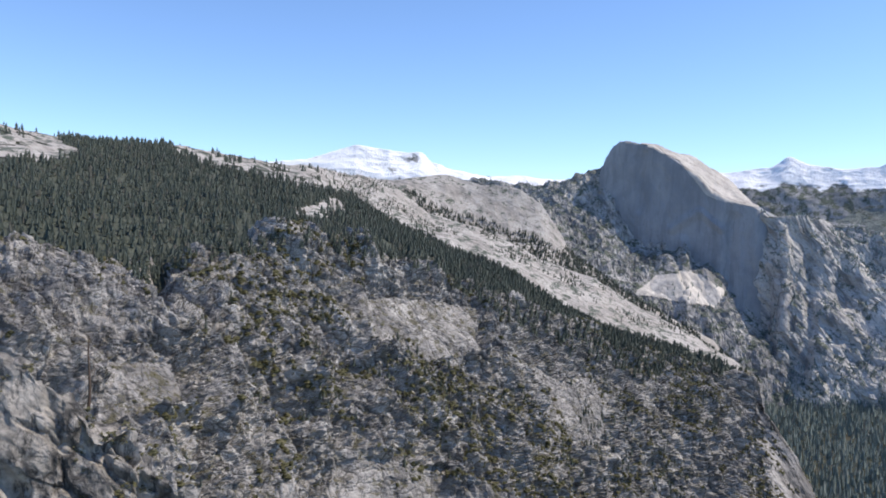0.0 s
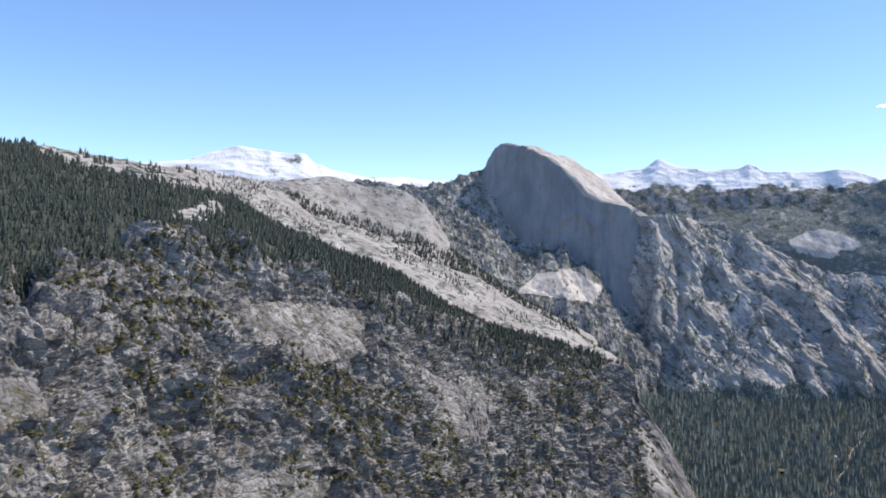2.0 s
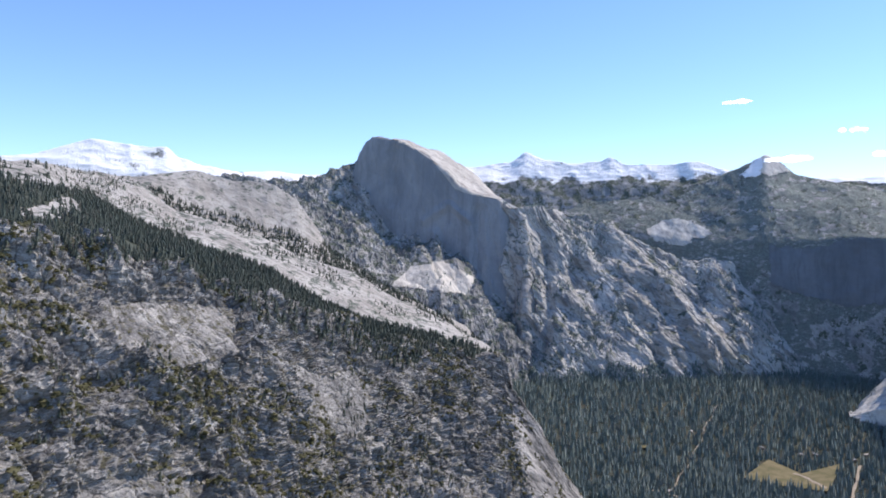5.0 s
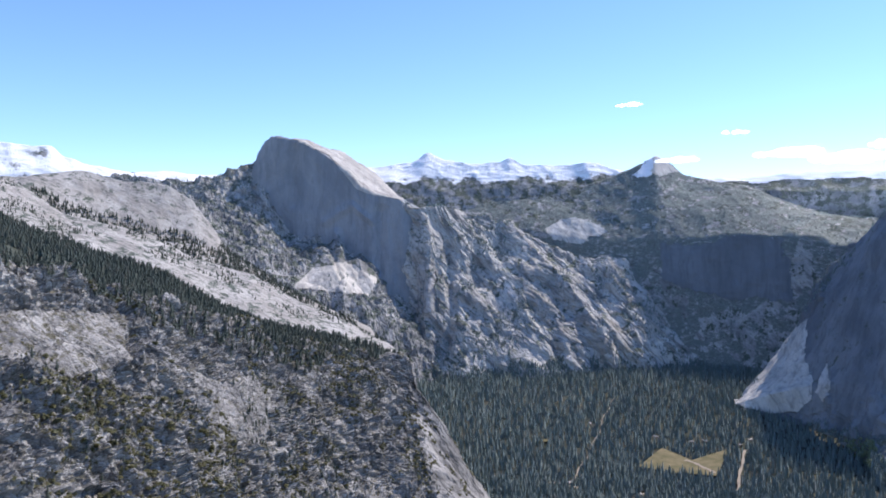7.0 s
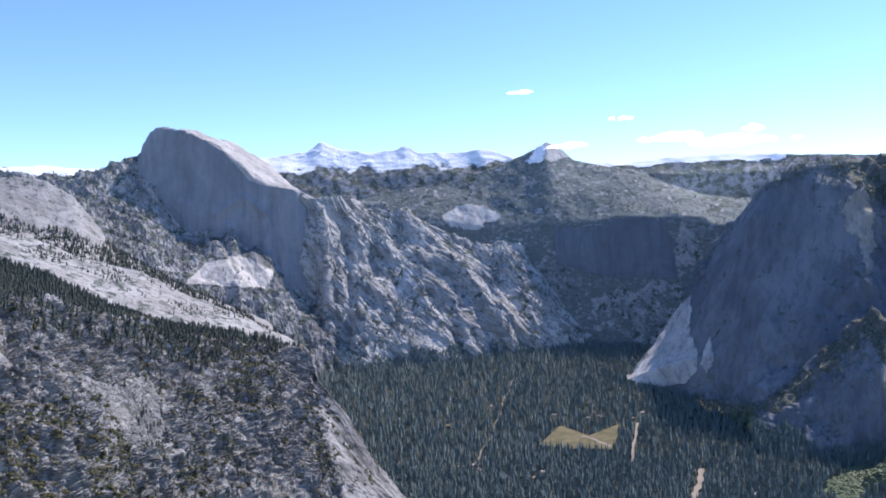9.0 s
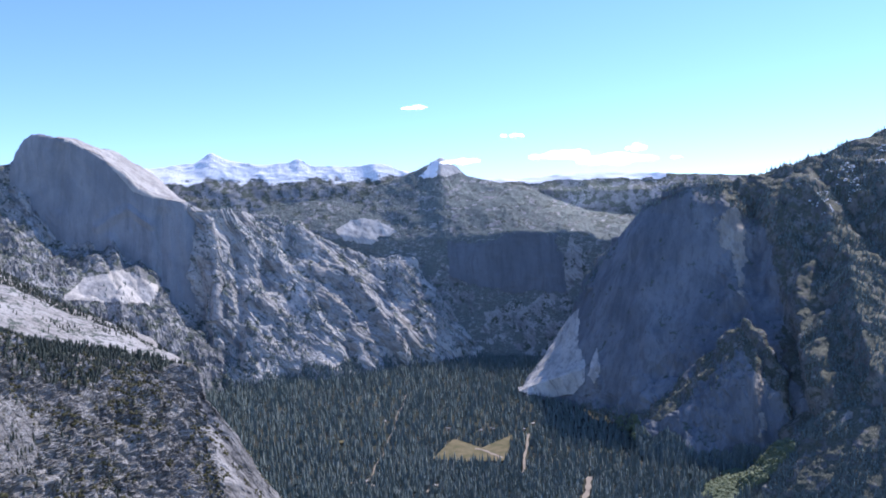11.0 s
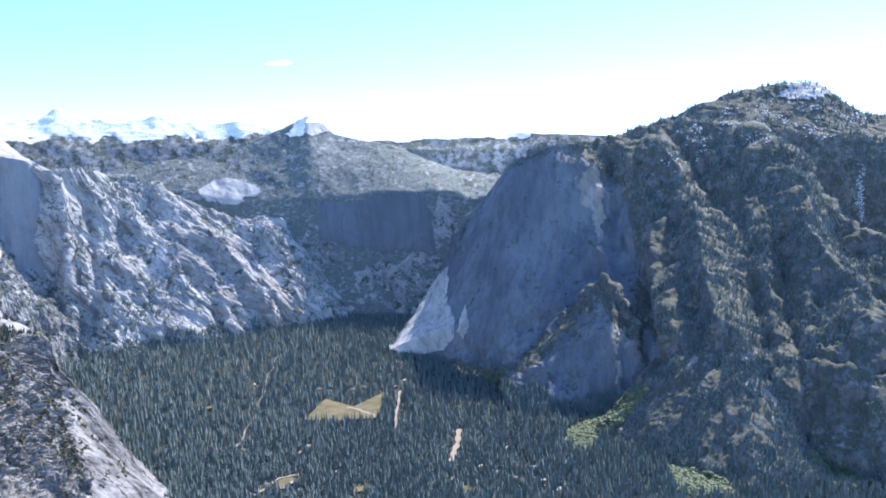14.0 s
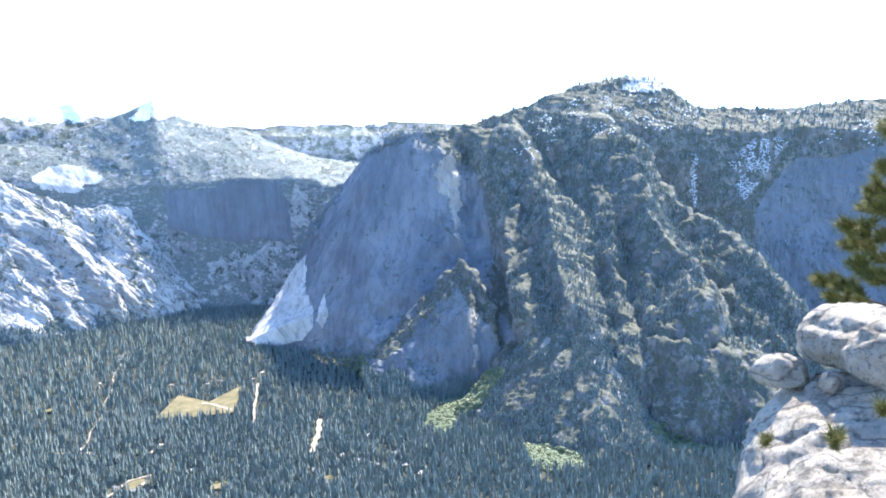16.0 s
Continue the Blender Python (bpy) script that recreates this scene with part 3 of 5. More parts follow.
canyon_side = Massif("canyon_side", slope_granite, (1, 25), 300, [
    [(1, 1, 4800), (25, -2, 4800)],
    [(1, 3.6, 4680), (4, 3.9, 4680), (6.1, 3.6, 4680), (8.5, 3.7, 4670), (10.1, 3.9, 4660), (12.5, 5.0, 4650), (13.5, 5.1, 4650), (15, 2, 4640), (25, -1, 4560)],
    [(1, 2, 4500), (8.5, 2.0, 4480), (11, 1.2, 4450), (13.2, 0.6, 4420), (14.6, -0.9, 4380), (17.3, -1.8, 4320), (20.7, -3, 4240), (22, -5, 4230), (25, -8, 4200)],
    [(1, -1, 4000), (8.5, -2.5, 4000), (15.4, -4.6, 4000), (20.4, -5.6, 4000), (25, -9, 4050)],
    [(1, -6, 3800), (15, -8, 3800), (22, -11.4, 3850), (25, -11.5, 3950)],
], (8, 60, 70, 30), [("fbm", 300, 26, 1), ("ridge", 110, 20, 0.5), ("block", 40, 6, 0.6), ("ridge", 30, 3, 0.8)], 51,
    ribs=[([(17.4, -2.4), (18.6, -4.2)], 1.4, 50), ([(18.2, -0.6), (18.5, -2.2)], 0.5, 45), ([(19.6, -2.6), (20.6, -3.8)], 0.9, 40), ([(18.1, -2.6), (18.5, -4)], 0.25, -18)], calm=[[(15.1, -4.3), (16.3, -2.5), (19.6, -2.1), (21.4, -3.6), (20.5, -5), (18, -4.6)]])
tagged(canyon_side.ob, "broken pale granite slopes below the great dome", "slope", kind="structure")

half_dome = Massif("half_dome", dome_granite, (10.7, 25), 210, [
    [(10.7, -2, 4900), (25, -3, 4880)],
    [(10.7, 1.2, 4800), (12.5, 4.2, 4760), (13.9, 6.3, 4680), (16.5, 6.28, 4660), (19, 5.4, 4680), (21.2, 4.1, 4680), (22.9, 2.2, 4660), (25, 0.8, 4600)],
    [(10.7, 1.5, 4620), (11, 2.2, 4620), (12.4, 3.8, 4602), (12.8, 4.5, 4592), (13.1, 5.4, 4582), (13.5, 6.3, 4572), (13.95, 6.58, 4560), (14.7, 6.5, 4540), (16.2, 6.22, 4495), (17.8, 5.25, 4450), (19.4, 3.95, 4402), (20.2, 3.0, 4378),
     (21, 2.6, 4350), (22.8, 2.15, 4332), (23.1, 2.0, 4330), (25, 0.9, 4480)],
    [(10.7, 0.6, 4540), (13.2, 1.0, 4520), (14.6, -0.4, 4470), (17.3, -1.2, 4400), (20.7, -2.3, 4310), (21.8, -3.8, 4280), (23.5, -5, 4300), (25, -5, 4440)],
    [(10.7, -4, 4300), (17, -6, 4250), (22, -10, 4180), (25, -9, 4400)],
], (8, 40, 120, 30), [("fbm", 260, 12, 0.4), ("ridge", 120, 7, 0.2), ("block", 80, 3, 0.3), ("fbm", 20, 1.5, 0.5)], 61, soft=0, smooth=True,
    ribs=[([(15.6, 5.8), (15.3, 2)], 0.4, -14), ([(17.6, 0.6), (19.4, 1.8), (21, 0.6)], 0.4, 16), ([(18.3, -0.2), (18.6, -2.4)], 0.5, 20), ([(21.6, 1.4), (21.4, -3)], 0.6, -18)])
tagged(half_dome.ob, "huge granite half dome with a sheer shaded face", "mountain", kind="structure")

shoulder = Massif("valley_wall", wall_granite, (22.4, 45), 420, [
    [(21, -2, 4750), (45, -11, 4720)],
    [(22.4, 1.7, 4460), (23.4, 1.9, 4345), (24.5, 1.6, 4350), (26.5, 1.2, 4480), (27.9, 1.1, 4580), (30.4, 0.6, 4580), (32, -0.6, 4570), (34.4, -1.7, 4560), (36.8, -2.4, 4560), (37.7, -2.0, 4560),
     (38.9, -2.4, 4560), (40.8, -4.9, 4540), (42.7, -7.3, 4520), (45, -9.8, 4500)],
    [(22.4, -2.6, 4430), (23.4, -2.6, 4310), (24.5, -2, 4300), (26.5, -1.6, 4360), (30, -2.6, 4380), (34, -4.6, 4380), (38, -5, 4400), (41, -6.8, 4360), (45, -10, 4440)],
    [(22.4, -6.2, 4400), (23.6, -6.2, 4270), (25, -6.3, 4190), (30, -6.8, 4190), (36, -7.5, 4250), (41, -8.3, 4310), (45, -10.2, 4420)],
    [(22.4, -10.6, 4300), (23.8, -11, 4060), (28.4, -11.2, 4020), (32.1, -10.9, 4060), (34.2, -10.5, 4100), (38.3, -10.2, 4200), (39.9, -10.1, 4250), (42.3, -10, 4330), (45, -10.4, 4400)],
    [(22.4, -12.5, 4280), (23.8, -13.2, 4020), (28.4, -13.4, 3980), (34.2, -12.8, 4060), (39.9, -12.2, 4220), (45, -12.2, 4380)],
], (8, 60, 80, 70, 16), [("fbm", 350, 40, 1), ("ridge", 230, 24, (*RIB, 0.25)), ("block", 120, 8, (*RIB, 0.3)), ("block", 46, 3, (*RIB, 0.3)), ("crack", 70, 5, (*RIB, 0.12)), ("fbm", 30, 2, (*RIB, 0.4))], 71, soft=2, smooth=False,
    ribs=[([(23.6, 0.6), (24.0, -4), (23.6, -9)], 0.8, -45), ([(24.6, 0.8), (25, -3), (24.8, -8)], 0.5, 22), ([(28.4, -1.6), (28.8, -4)], 0.9, -30), ([(26.3, -1.5), (26.6, -6), (26.2, -9)], 0.5, -26), ([(30.6, 0.2), (33, -2.8), (36, -6), (38, -9.4)], 0.9, 34),
          ([(29.6, -1), (31, -4), (33.6, -7.6), (34.4, -10)], 0.7, -24), ([(34.5, -1.8), (37, -4.6), (39.5, -8.6)], 0.7, -22)],
    calm=[[(29.6, -5), (31.2, -4.4), (31.4, -6.4), (30, -6.8)], [(24.6, -3.5), (25.4, -3.2), (25.4, -6), (24.6, -6.2)]])
tagged(shoulder.ob, "ribbed granite valley wall with pale slabs", "cliff", kind="structure")

far_range = Massif("snowy_range", peak_granite, (-16, 66), 460, [
    [(-16, 2, 4990), (66, 1, 4990)],
    [(-16, 4.2, 4960), (-8.4, 5.1, 4960), (-6.2, 5.9, 4960), (-5, 6.3, 4960), (-3, 6.0, 4960), (-1.3, 5.8, 4960), (-0.3, 5.9, 4960), (0.5, 5.1, 4960), (2, 4.6, 4960),
     (4, 4.2, 4950), (6, 4.2, 4960), (10, 3.9, 4960), (20, 4.4, 4960), (21.7, 4.5, 4960), (24, 4.8, 4960), (25, 5.6, 4960), (26, 5.0, 4960),
     (28, 4.6, 4960), (30.2, 4.7, 4960), (30.9, 5.1, 4960), (32.1, 4.4, 4960), (34.9, 4.4, 4960), (36.9, 4.55, 4960), (38.5, 3.9, 4960), (43.7, 3.0, 4960), (47.4, 2.95, 4960), (50.9, 3.2, 4960), (55.3, 3.05, 4960), (66, 2.2, 4960)],
    [(-16, 2.5, 4800), (5, 3.2, 4820), (21, 3.4, 4840), (30, 3.0, 4850), (40, 2.4, 4850), (66, 1.4, 4850)],
    [(-16, 1, 4700), (20, 1, 4740), (66, -2, 4740)],
], (4, 60, 30), [("ridge", 150, 14, 1), ("ridge", 50, 5, 1)], 81, soft=1, smooth=True)
tagged(far_range.ob, "distant snow-covered mountain range", "mountain", kind="structure")

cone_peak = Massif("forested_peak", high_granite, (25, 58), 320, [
    [(25, 0, 4930), (58, -2, 4930)],
    [(25, 1.4, 4870), (26.3, 1.9, 4870), (28.8, 2.9, 4870), (32.5, 2.9, 4870), (35.8, 2.9, 4870), (37.3, 3.2, 4870), (38.8, 3.75, 4870), (40.2, 4.35, 4870), (41.2, 4.95, 4870), (42.3, 4.25, 4870),
     (43.0, 3.55, 4870), (44.9, 3.05, 4870), (47.1, 2.5, 4870), (50, 1.4, 4850), (53.5, 0.6, 4830), (58, -0.4, 4800)],
    [(25, 1, 4720), (32, -0.2, 4660), (36.9, -1.2, 4605), (42.1, -1.1, 4575), (46.3, -0.8, 4550), (49.6, -0.9, 4520), (52.5, -1.6, 4500), (58, -2, 4500)],
    [(25, -4, 4640), (38, -4, 4550), (42, -4.0, 4520), (46.2, -5.2, 4490), (49.6, -4.8, 4460), (58, -5.5, 4440)],
    [(25, -10, 4450), (42, -10, 4420), (48, -10.2, 4340), (52, -10.5, 4250), (58, -11, 4200)],
], (4, 70, 50, 50), [("fbm", 300, 16, 1), ("ridge", 110, 8, 0.8), ("ridge", 24, 2, 1)], 91, soft=2, smooth=True)
cone_peak.paint(slope_granite, lambda p: (fbm(p * np.array((1, 1, 3)), 45, 5, 71) > 0.14) & (polar(p)[1] > -0.9) & (polar(p)[1] < 3.4))
cone_peak.paint(slope_granite, lambda p: inside(p, [(50, -0.9), (54, -1.8), (53, -9), (48, -10), (43, -8.6), (39, -6), (38.6, -2.6), (41.4, -3.6), (45, -5.8), (49.6, -5.4)], 0.9, 7, 120) & (fbm(p, 60, 5, 72) > -0.06))
tagged(cone_peak.ob, "wooded mountain with a bare conical summit and a dark cliff", "mountain", kind="structure")

sentinel = Massif("snow_flecked_ridge", shade_granite, (60, 102), 340, [
    [(60, 0, 4300), (102, 0, 4500)],
    [(60, 1.8, 3700), (63.4, 2.4, 3720), (65.5, 3.2, 3760), (67.3, 3.95, 3800), (70, 4.6, 3850), (72, 5.0, 3880), (74, 5.15, 3900), (75.8, 5.15, 3900), (76.7, 4.5, 3900), (78.6, 3.1, 3920), (81.8, 2.75, 3950), (85.3, 2.75, 4000), (90, 2.9, 4050), (102, 2.8, 4100)],
    [(60, 0.5, 3660), (72, 2.5, 3620), (76, 1.6, 3650), (80, 1.4, 3720), (84.7, 1.2, 3740), (90, 0.9, 3740), (102, 0.8, 3740)],
    [(60, -6, 3500), (75, -4, 3500), (82, -6.5, 3480), (86, -5, 3600), (90, -5.5, 3640), (102, -6, 3640)],
    [(60, -15, 3300), (82, -15, 3250), (90, -14.5, 3300), (102, -14.5, 3300)],
], (8, 70, 70, 40), [("fbm", 300, 26, 1), ("ridge", 120, 18, 0.5), ("ridge", 35, 6, 0.8)], 101)
# Back wall of the gully gets its shade from this colour.
sentinel.paint(shade_blue_granite, lambda p: inside(p, [(82.5, -4), (85, -0.8), (90, 0.2), (103, 0), (103, -16), (84, -16)], 0.6, 7, 100))
tagged(sentinel.ob, "high wooded ridge flecked with snow", "mountain", kind="structure")

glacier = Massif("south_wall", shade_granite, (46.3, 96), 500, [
    [(46.3, -12.6, 3900), (52, -6, 4050), (58, 0.5, 3800), (70, 1.5, 3720), (79, -7, 3250), (96, -21, 2650)],
    [(46.3, -11.9, 3760), (49.3, -8.3, 3900), (50, -7.3, 3920), (51.4, -4.2, 3920), (53.3, -1.9, 3860), (55.6, 0.6, 3740), (57.3, 1.75, 3620), (58.9, 1.95, 3620),
     (61.1, 2.05, 3640), (63.4, 2.4, 3660), (66, 3.0, 3680), (69, 3.0, 3660), (72.1, 1.8, 3500), (75.6, -2.3, 3250), (79.3, -5.1, 3050), (83, -8.5, 2850), (86.5, -11.4, 2700), (90, -15, 2600), (96, -21, 2450)],
    [(46.3, -12, 3720), (49.5, -9, 3800), (51.4, -5.6, 3800), (55.6, -0.8, 3620), (58.9, 0.9, 3540), (61.5, 0, 3500), (65, 0, 3460), (70, 0, 3420), (72.1, -0.8, 3300), (75.6, -4.3, 3080), (79.3, -7, 2920), (83, -10, 2760), (86.5, -12.6, 2640), (90, -16, 2560), (96, -21, 2430)],
    [(46.3, -12.1, 3680), (49.5, -10, 3700), (51.4, -8.6, 3640), (55.6, -5.5, 3450), (59, -5, 3380), (63, -5.2, 3300), (67, -5.4, 3100), (72, -6, 2960), (75.6, -8, 2850), (79.3, -9.6, 2780), (83, -12, 2680), (86.5, -14, 2600), (90, -17, 2530), (96, -21, 2420)],
    [(46.3, -12.2, 3640), (51.4, -10.6, 3480), (55.6, -11, 3240), (59, -11.5, 3140), (63, -11.5, 3050), (67, -12, 2760), (72, -12.2, 2620), (75.6, -13, 2530), (79.3, -13.4, 2490), (83, -14.8, 2470), (86.5, -16.5, 2560), (90, -18.5, 2480), (96, -21, 2410)],
    [(46.3, -12.6, 3600), (48.8, -12.9, 3560), (52.8, -14, 3300), (56.8, -17.3, 2820), (61, -17.2, 2830), (64, -17.4, 2790), (69.3, -21.2, 2260), (72.2, -21.5, 2220), (75.5, -19.8, 2430), (80.5, -20.6, 2330), (86, -21.4, 2250), (96, -21.8, 2250)],
], (8, 50, 70, 80, 70), [("fbm", 330, 22, 1), ("ridge", 260, 26, (0.3, -0.1, 0.9, 0.2)), ("ridge", 95, 14, (0.3, -0.1, 0.9, 0.2)), ("crack", 120, 16, 0.22), ("block", 50, 5, 0.5), ("ridge", 22, 2, 0.7)], 111, soft=2, smooth=True,
    ribs=[([(71.3, 2.4), (73.3, 0.5), (75.9, -5.9), (78.2, -9.0), (79, -11.4)], 2.0, 75), ([(74.5, 0), (78.2, -3.5), (81.2, -6.6), (84.8, -10)], 1.4, 35), ([(66, 1), (68.3, -3), (69.4, -7), (70.6, -11.4)], 1.6, 60),
          ([(64, 1), (65.6, -3), (66, -8), (67.4, -12.4)], 1.2, 40), ([(62.7, 0.6), (62.9, -5), (64.9, -9), (65.6, -13.4)], 1.2, -60), ([(67.6, 0.8), (71.2, -4), (72.2, -9), (72.8, -12)], 1.2, -40),
          ([(73.9, -5), (74.3, -10), (75, -14)], 1.1, -45), ([(77.2, -5), (79.6, -9), (81.4, -12)], 1.0, -30), ([(80.6, -10), (83.5, -12.5), (85.4, -14.6)], 0.9, 25)],
    calm=[[(50, -8), (55, 1), (60, 1.6), (60.4, -6), (58, -9), (53, -12.5)], [(46, -12.2), (49.9, -7), (51.4, -6), (52.4, -10), (51.8, -12.4), (48.5, -12.9)]])
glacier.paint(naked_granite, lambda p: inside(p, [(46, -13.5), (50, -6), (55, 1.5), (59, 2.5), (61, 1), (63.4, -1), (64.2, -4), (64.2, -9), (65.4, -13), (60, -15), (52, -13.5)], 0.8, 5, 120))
tagged(glacier.ob, "shaded granite valley wall with wooded ribs", "cliff", kind="structure")

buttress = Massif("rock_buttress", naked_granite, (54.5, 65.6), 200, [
    [(54.5, -14.5, 3300), (62, -9, 3300), (65.6, -15, 3150)],
    [(54.5, -14, 3150), (56.6, -12.3, 3150), (59.6, -9.6, 3120), (62, -7.2, 3080), (62.6, -8.1, 3040), (64.2, -10.6, 2960), (65.6, -15, 2850)],
    [(54.5, -15, 3000), (57, -13.9, 2960), (60, -12.6, 2930), (62, -11, 2920), (64.2, -12.6, 2880), (65.6, -15.5, 2820)],
    [(54.5, -16.6, 2880), (57, -17.6, 2800), (62, -17.6, 2790), (65.6, -17.8, 2750)],
], (8, 60, 60), [("ridge", 120, 12, 0.5), ("block", 40, 4, 0.5), ("fbm", 12, 1.5, 1)], 121, smooth=True,
    ribs=[([(62, -7), (62.6, -9), (62.4, -11.3), (62.9, -14.8)], 0.5, 26), ([(62.6, -8.4), (64.2, -10.6), (64.1, -12.2)], 0.5, 26), ([(55, -12.4), (58.4, -9.9), (61, -8)], 0.4, 18), ([(56, -13.6), (60, -10.8)], 0.4, 14)])
# Tan colour along the edges paints in the sun that they catch.
buttress.paint(gully_lit_granite, lambda p: inside(p, [(62.2, -8), (63, -8.6), (64.3, -10.4), (64.4, -12.4), (63.9, -11.8), (63.2, -13), (63.1, -15), (62.6, -14.8), (62.6, -12)], 0.4, 5, 40) & (fbm(p, 40, 4, 9) > -0.15))
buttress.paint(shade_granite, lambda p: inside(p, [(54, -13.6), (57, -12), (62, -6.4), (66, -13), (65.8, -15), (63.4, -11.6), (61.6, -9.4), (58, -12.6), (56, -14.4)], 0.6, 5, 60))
tagged(buttress.ob, "dark rock buttress with its sunlit edges painted tan", "cliff", kind="structure")

spur = Massif("wooded_spur", shade_granite, (61.5, 77), 240, [
    [(61.5, -18, 2700), (70, -13, 2760), (77, -20.5, 2450)],
    [(61.5, -17.6, 2680), (64, -15.4, 2650), (67.8, -13, 2620), (71.9, -11.9, 2600), (73.1, -14.6, 2480), (75.5, -18.6, 2400), (77, -20.6, 2330)],
    [(61.5, -18.2, 2600), (67, -16.6, 2480), (71.5, -16.6, 2380), (74.5, -19, 2330), (77, -20.8, 2290)],
    [(61.5, -18.8, 2560), (67, -20.5, 2310), (72, -21.8, 2170), (77, -21.4, 2230)],
], (8, 60, 60), [("fbm", 150, 14, 1), ("ridge", 60, 11, 0.6), ("ridge", 20, 3, 1)], 131, smooth=True)
spur.paint(gully_lit_granite, lambda p: inside(p, [(70.8, -12.4), (72, -12.6), (73.4, -15.6), (75.2, -18), (73.6, -18), (72.2, -16.4)], 0.6, 5, 40) & (fbm(p, 45, 4, 19) > 0.0))
tagged(spur.ob, "brushy rock spur running down to the valley", "ridge", kind="structure")

# ---- woods ----


def wild(size, low, seed):
    return lambda p: fbm(p, size, 4, seed) > low


def both(*tests):
    return lambda p: np.logical_and.reduce([t(p) for t in tests])


BARE_A = [(-31, 7.5), (-26, 6.4), (-23.2, 4.6), (-26, 4.1), (-31, 4.2)]
BARE_B = [(-17.6, 6.8), (-12.5, 5.6), (-7, 5), (-4.5, 3.4), (-5.5, 2.4), (-8, 3.0), (-12, 3.7), (-16, 4.6), (-17.6, 5)]
BARE_C = [(-9.5, 1.2), (-6.5, 2.3), (-5.5, 1.6), (-8, 0.6)]


def upland_wood(p):
    bare = inside(p, BARE_A) | inside(p, BARE_B) | inside(p, BARE_C)
    return ~bare | (fbm(p, 40, 3, 5) > 0.35)


woods = upland.spots(19000, rng, upland_wood)
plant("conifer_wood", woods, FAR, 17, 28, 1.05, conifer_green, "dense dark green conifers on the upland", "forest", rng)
THICKET = [(-10, -9.5), (-4, -9.8), (4, -10), (9, -12.5), (13, -14.5), (22, -15), (23, -20), (2, -20), (-2, -15.5), (-9, -13)]
SLABS = [(-6, -4.4), (-0.5, -4.2), (4.4, -5.2), (13, -10), (13.5, -14), (8, -12), (3.5, -9), (-4, -8.6)]
FRINGE = [(-24, -2), (-14, -1.4), (-4, -0.6), (6, -4.4), (20, -8.6), (22, -10.4), (8, -7), (0, -3.8), (-12, -4), (-20, -7)]


def brushy(p):
    dense = 1.0 * fbm(p, 110, 3, 7) + 0.6 * fbm(p, 30, 2, 8)
    need = np.where(inside(p, THICKET, 1.5), 0.02, np.where(inside(p, SLABS, 1.0), 0.5, np.where(inside(p, FRINGE, 1.0), 0.1, 0.28)))
    return (dense > need) & (polar(p)[1] > -23)


scrub = bluff.spots(42000, rng, brushy, 0.1)
plant("brush", scrub, BUSH, 2.4, 7.0, 1.35, shrub_green, "olive and dark green brush on granite ledges", "shrubs", rng)
loose = bluff.spots(9000, rng, lambda p: polar(p)[1] > -23, 0.2)
plant("single_shrubs", loose, SCRUB, 1.5, 4.2, 1.3, shrub_green, "small dark shrubs scattered over the granite", "shrubs", rng)
GULLY = [(12, -11), (16, -12.2), (19, -16), (20.5, -19), (13.5, -19), (11.5, -14)]
plant("gully_conifers", bluff.spots(9000, rng, both(lambda p: inside(p, GULLY, 0.8), wild(50, -0.1, 29))), MIDDLE, 8, 17, 1.2, conifer_green, "dark conifers filling a gully of the bluff", "trees", rng)
rubble = bluff.spots(34000, rng, lambda p: (fbm(p, 40, 4, 28) > np.where(inside(p, FRINGE, 0.8), -0.05, 0.24)) & (polar(p)[1] > -23), 0.25)
plant("loose_blocks", rubble, CLUMPS, 0.9, 3.6, 1.6, slab_granite, "pale loose granite blocks among the brush", "rubble", rng, sink=0.2)
plant("ledge_conifers", bluff.spots(22000, rng, both(brushy, wild(90, 0.05, 9)), 0.1), MIDDLE, 6, 14, 1.25, conifer_green, "scattered conifers on the bluff", "trees", rng)
RIM = [(-20, -1.8), (-16, -1.2), (-4, 0.2), (2, -2.4), (10, -5.6), (18, -8.0), (21, -8.6), (21.5, -9.3), (16, -10.0), (10, -8), (5, -5.6), (-1, -2.6), (-8, -1.2), (-16, -2.6), (-20, -4.2)]
plant("rim_conifers", bluff.spots(16000, rng, lambda p: inside(p, RIM, 0.5)), TALL, 14, 26, 1.15, conifer_green, "conifers along the rim of the bluff", "trees", rng)
plant("ridge_pines", dome_ridge.spots(7000, rng, lambda p: fbm(p, 90, 4, 12) > np.where(polar(p)[0] < 1, -0.05, np.where(inside(p, [(4, 0.6), (12.3, -2.9), (21, -7.8), (20, -8), (10, -4), (4, -0.6)], 0.3), 0.0, 0.3))), SPIRE, 7, 16, 0.95, conifer_green, "small pines scattered on pale granite", "trees", rng)
plant("dome_trees", basket.spots(16000, rng, both(lambda p: inside(p, [(-8, 3.4), (-1.3, 3.0), (2, 1.6), (5.3, 0.7), (8.6, -0.4), (10.6, -1.2), (16, -4.6), (22, -8.4), (22, -9.5), (15, -5.6), (8.2, -2.6), (0.4, 0.4), (-3, 2.6), (-8, 3)], 0.4), wild(120, -0.45, 13))), SPIRE, 14, 26, 0.9, conifer_green, "conifers on the dome's flank", "trees", rng)
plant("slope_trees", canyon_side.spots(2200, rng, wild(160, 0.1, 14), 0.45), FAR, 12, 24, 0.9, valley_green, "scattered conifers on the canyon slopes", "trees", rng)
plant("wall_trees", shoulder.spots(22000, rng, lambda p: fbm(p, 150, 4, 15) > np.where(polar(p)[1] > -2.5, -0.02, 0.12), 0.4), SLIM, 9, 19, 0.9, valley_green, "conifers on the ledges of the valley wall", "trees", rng)
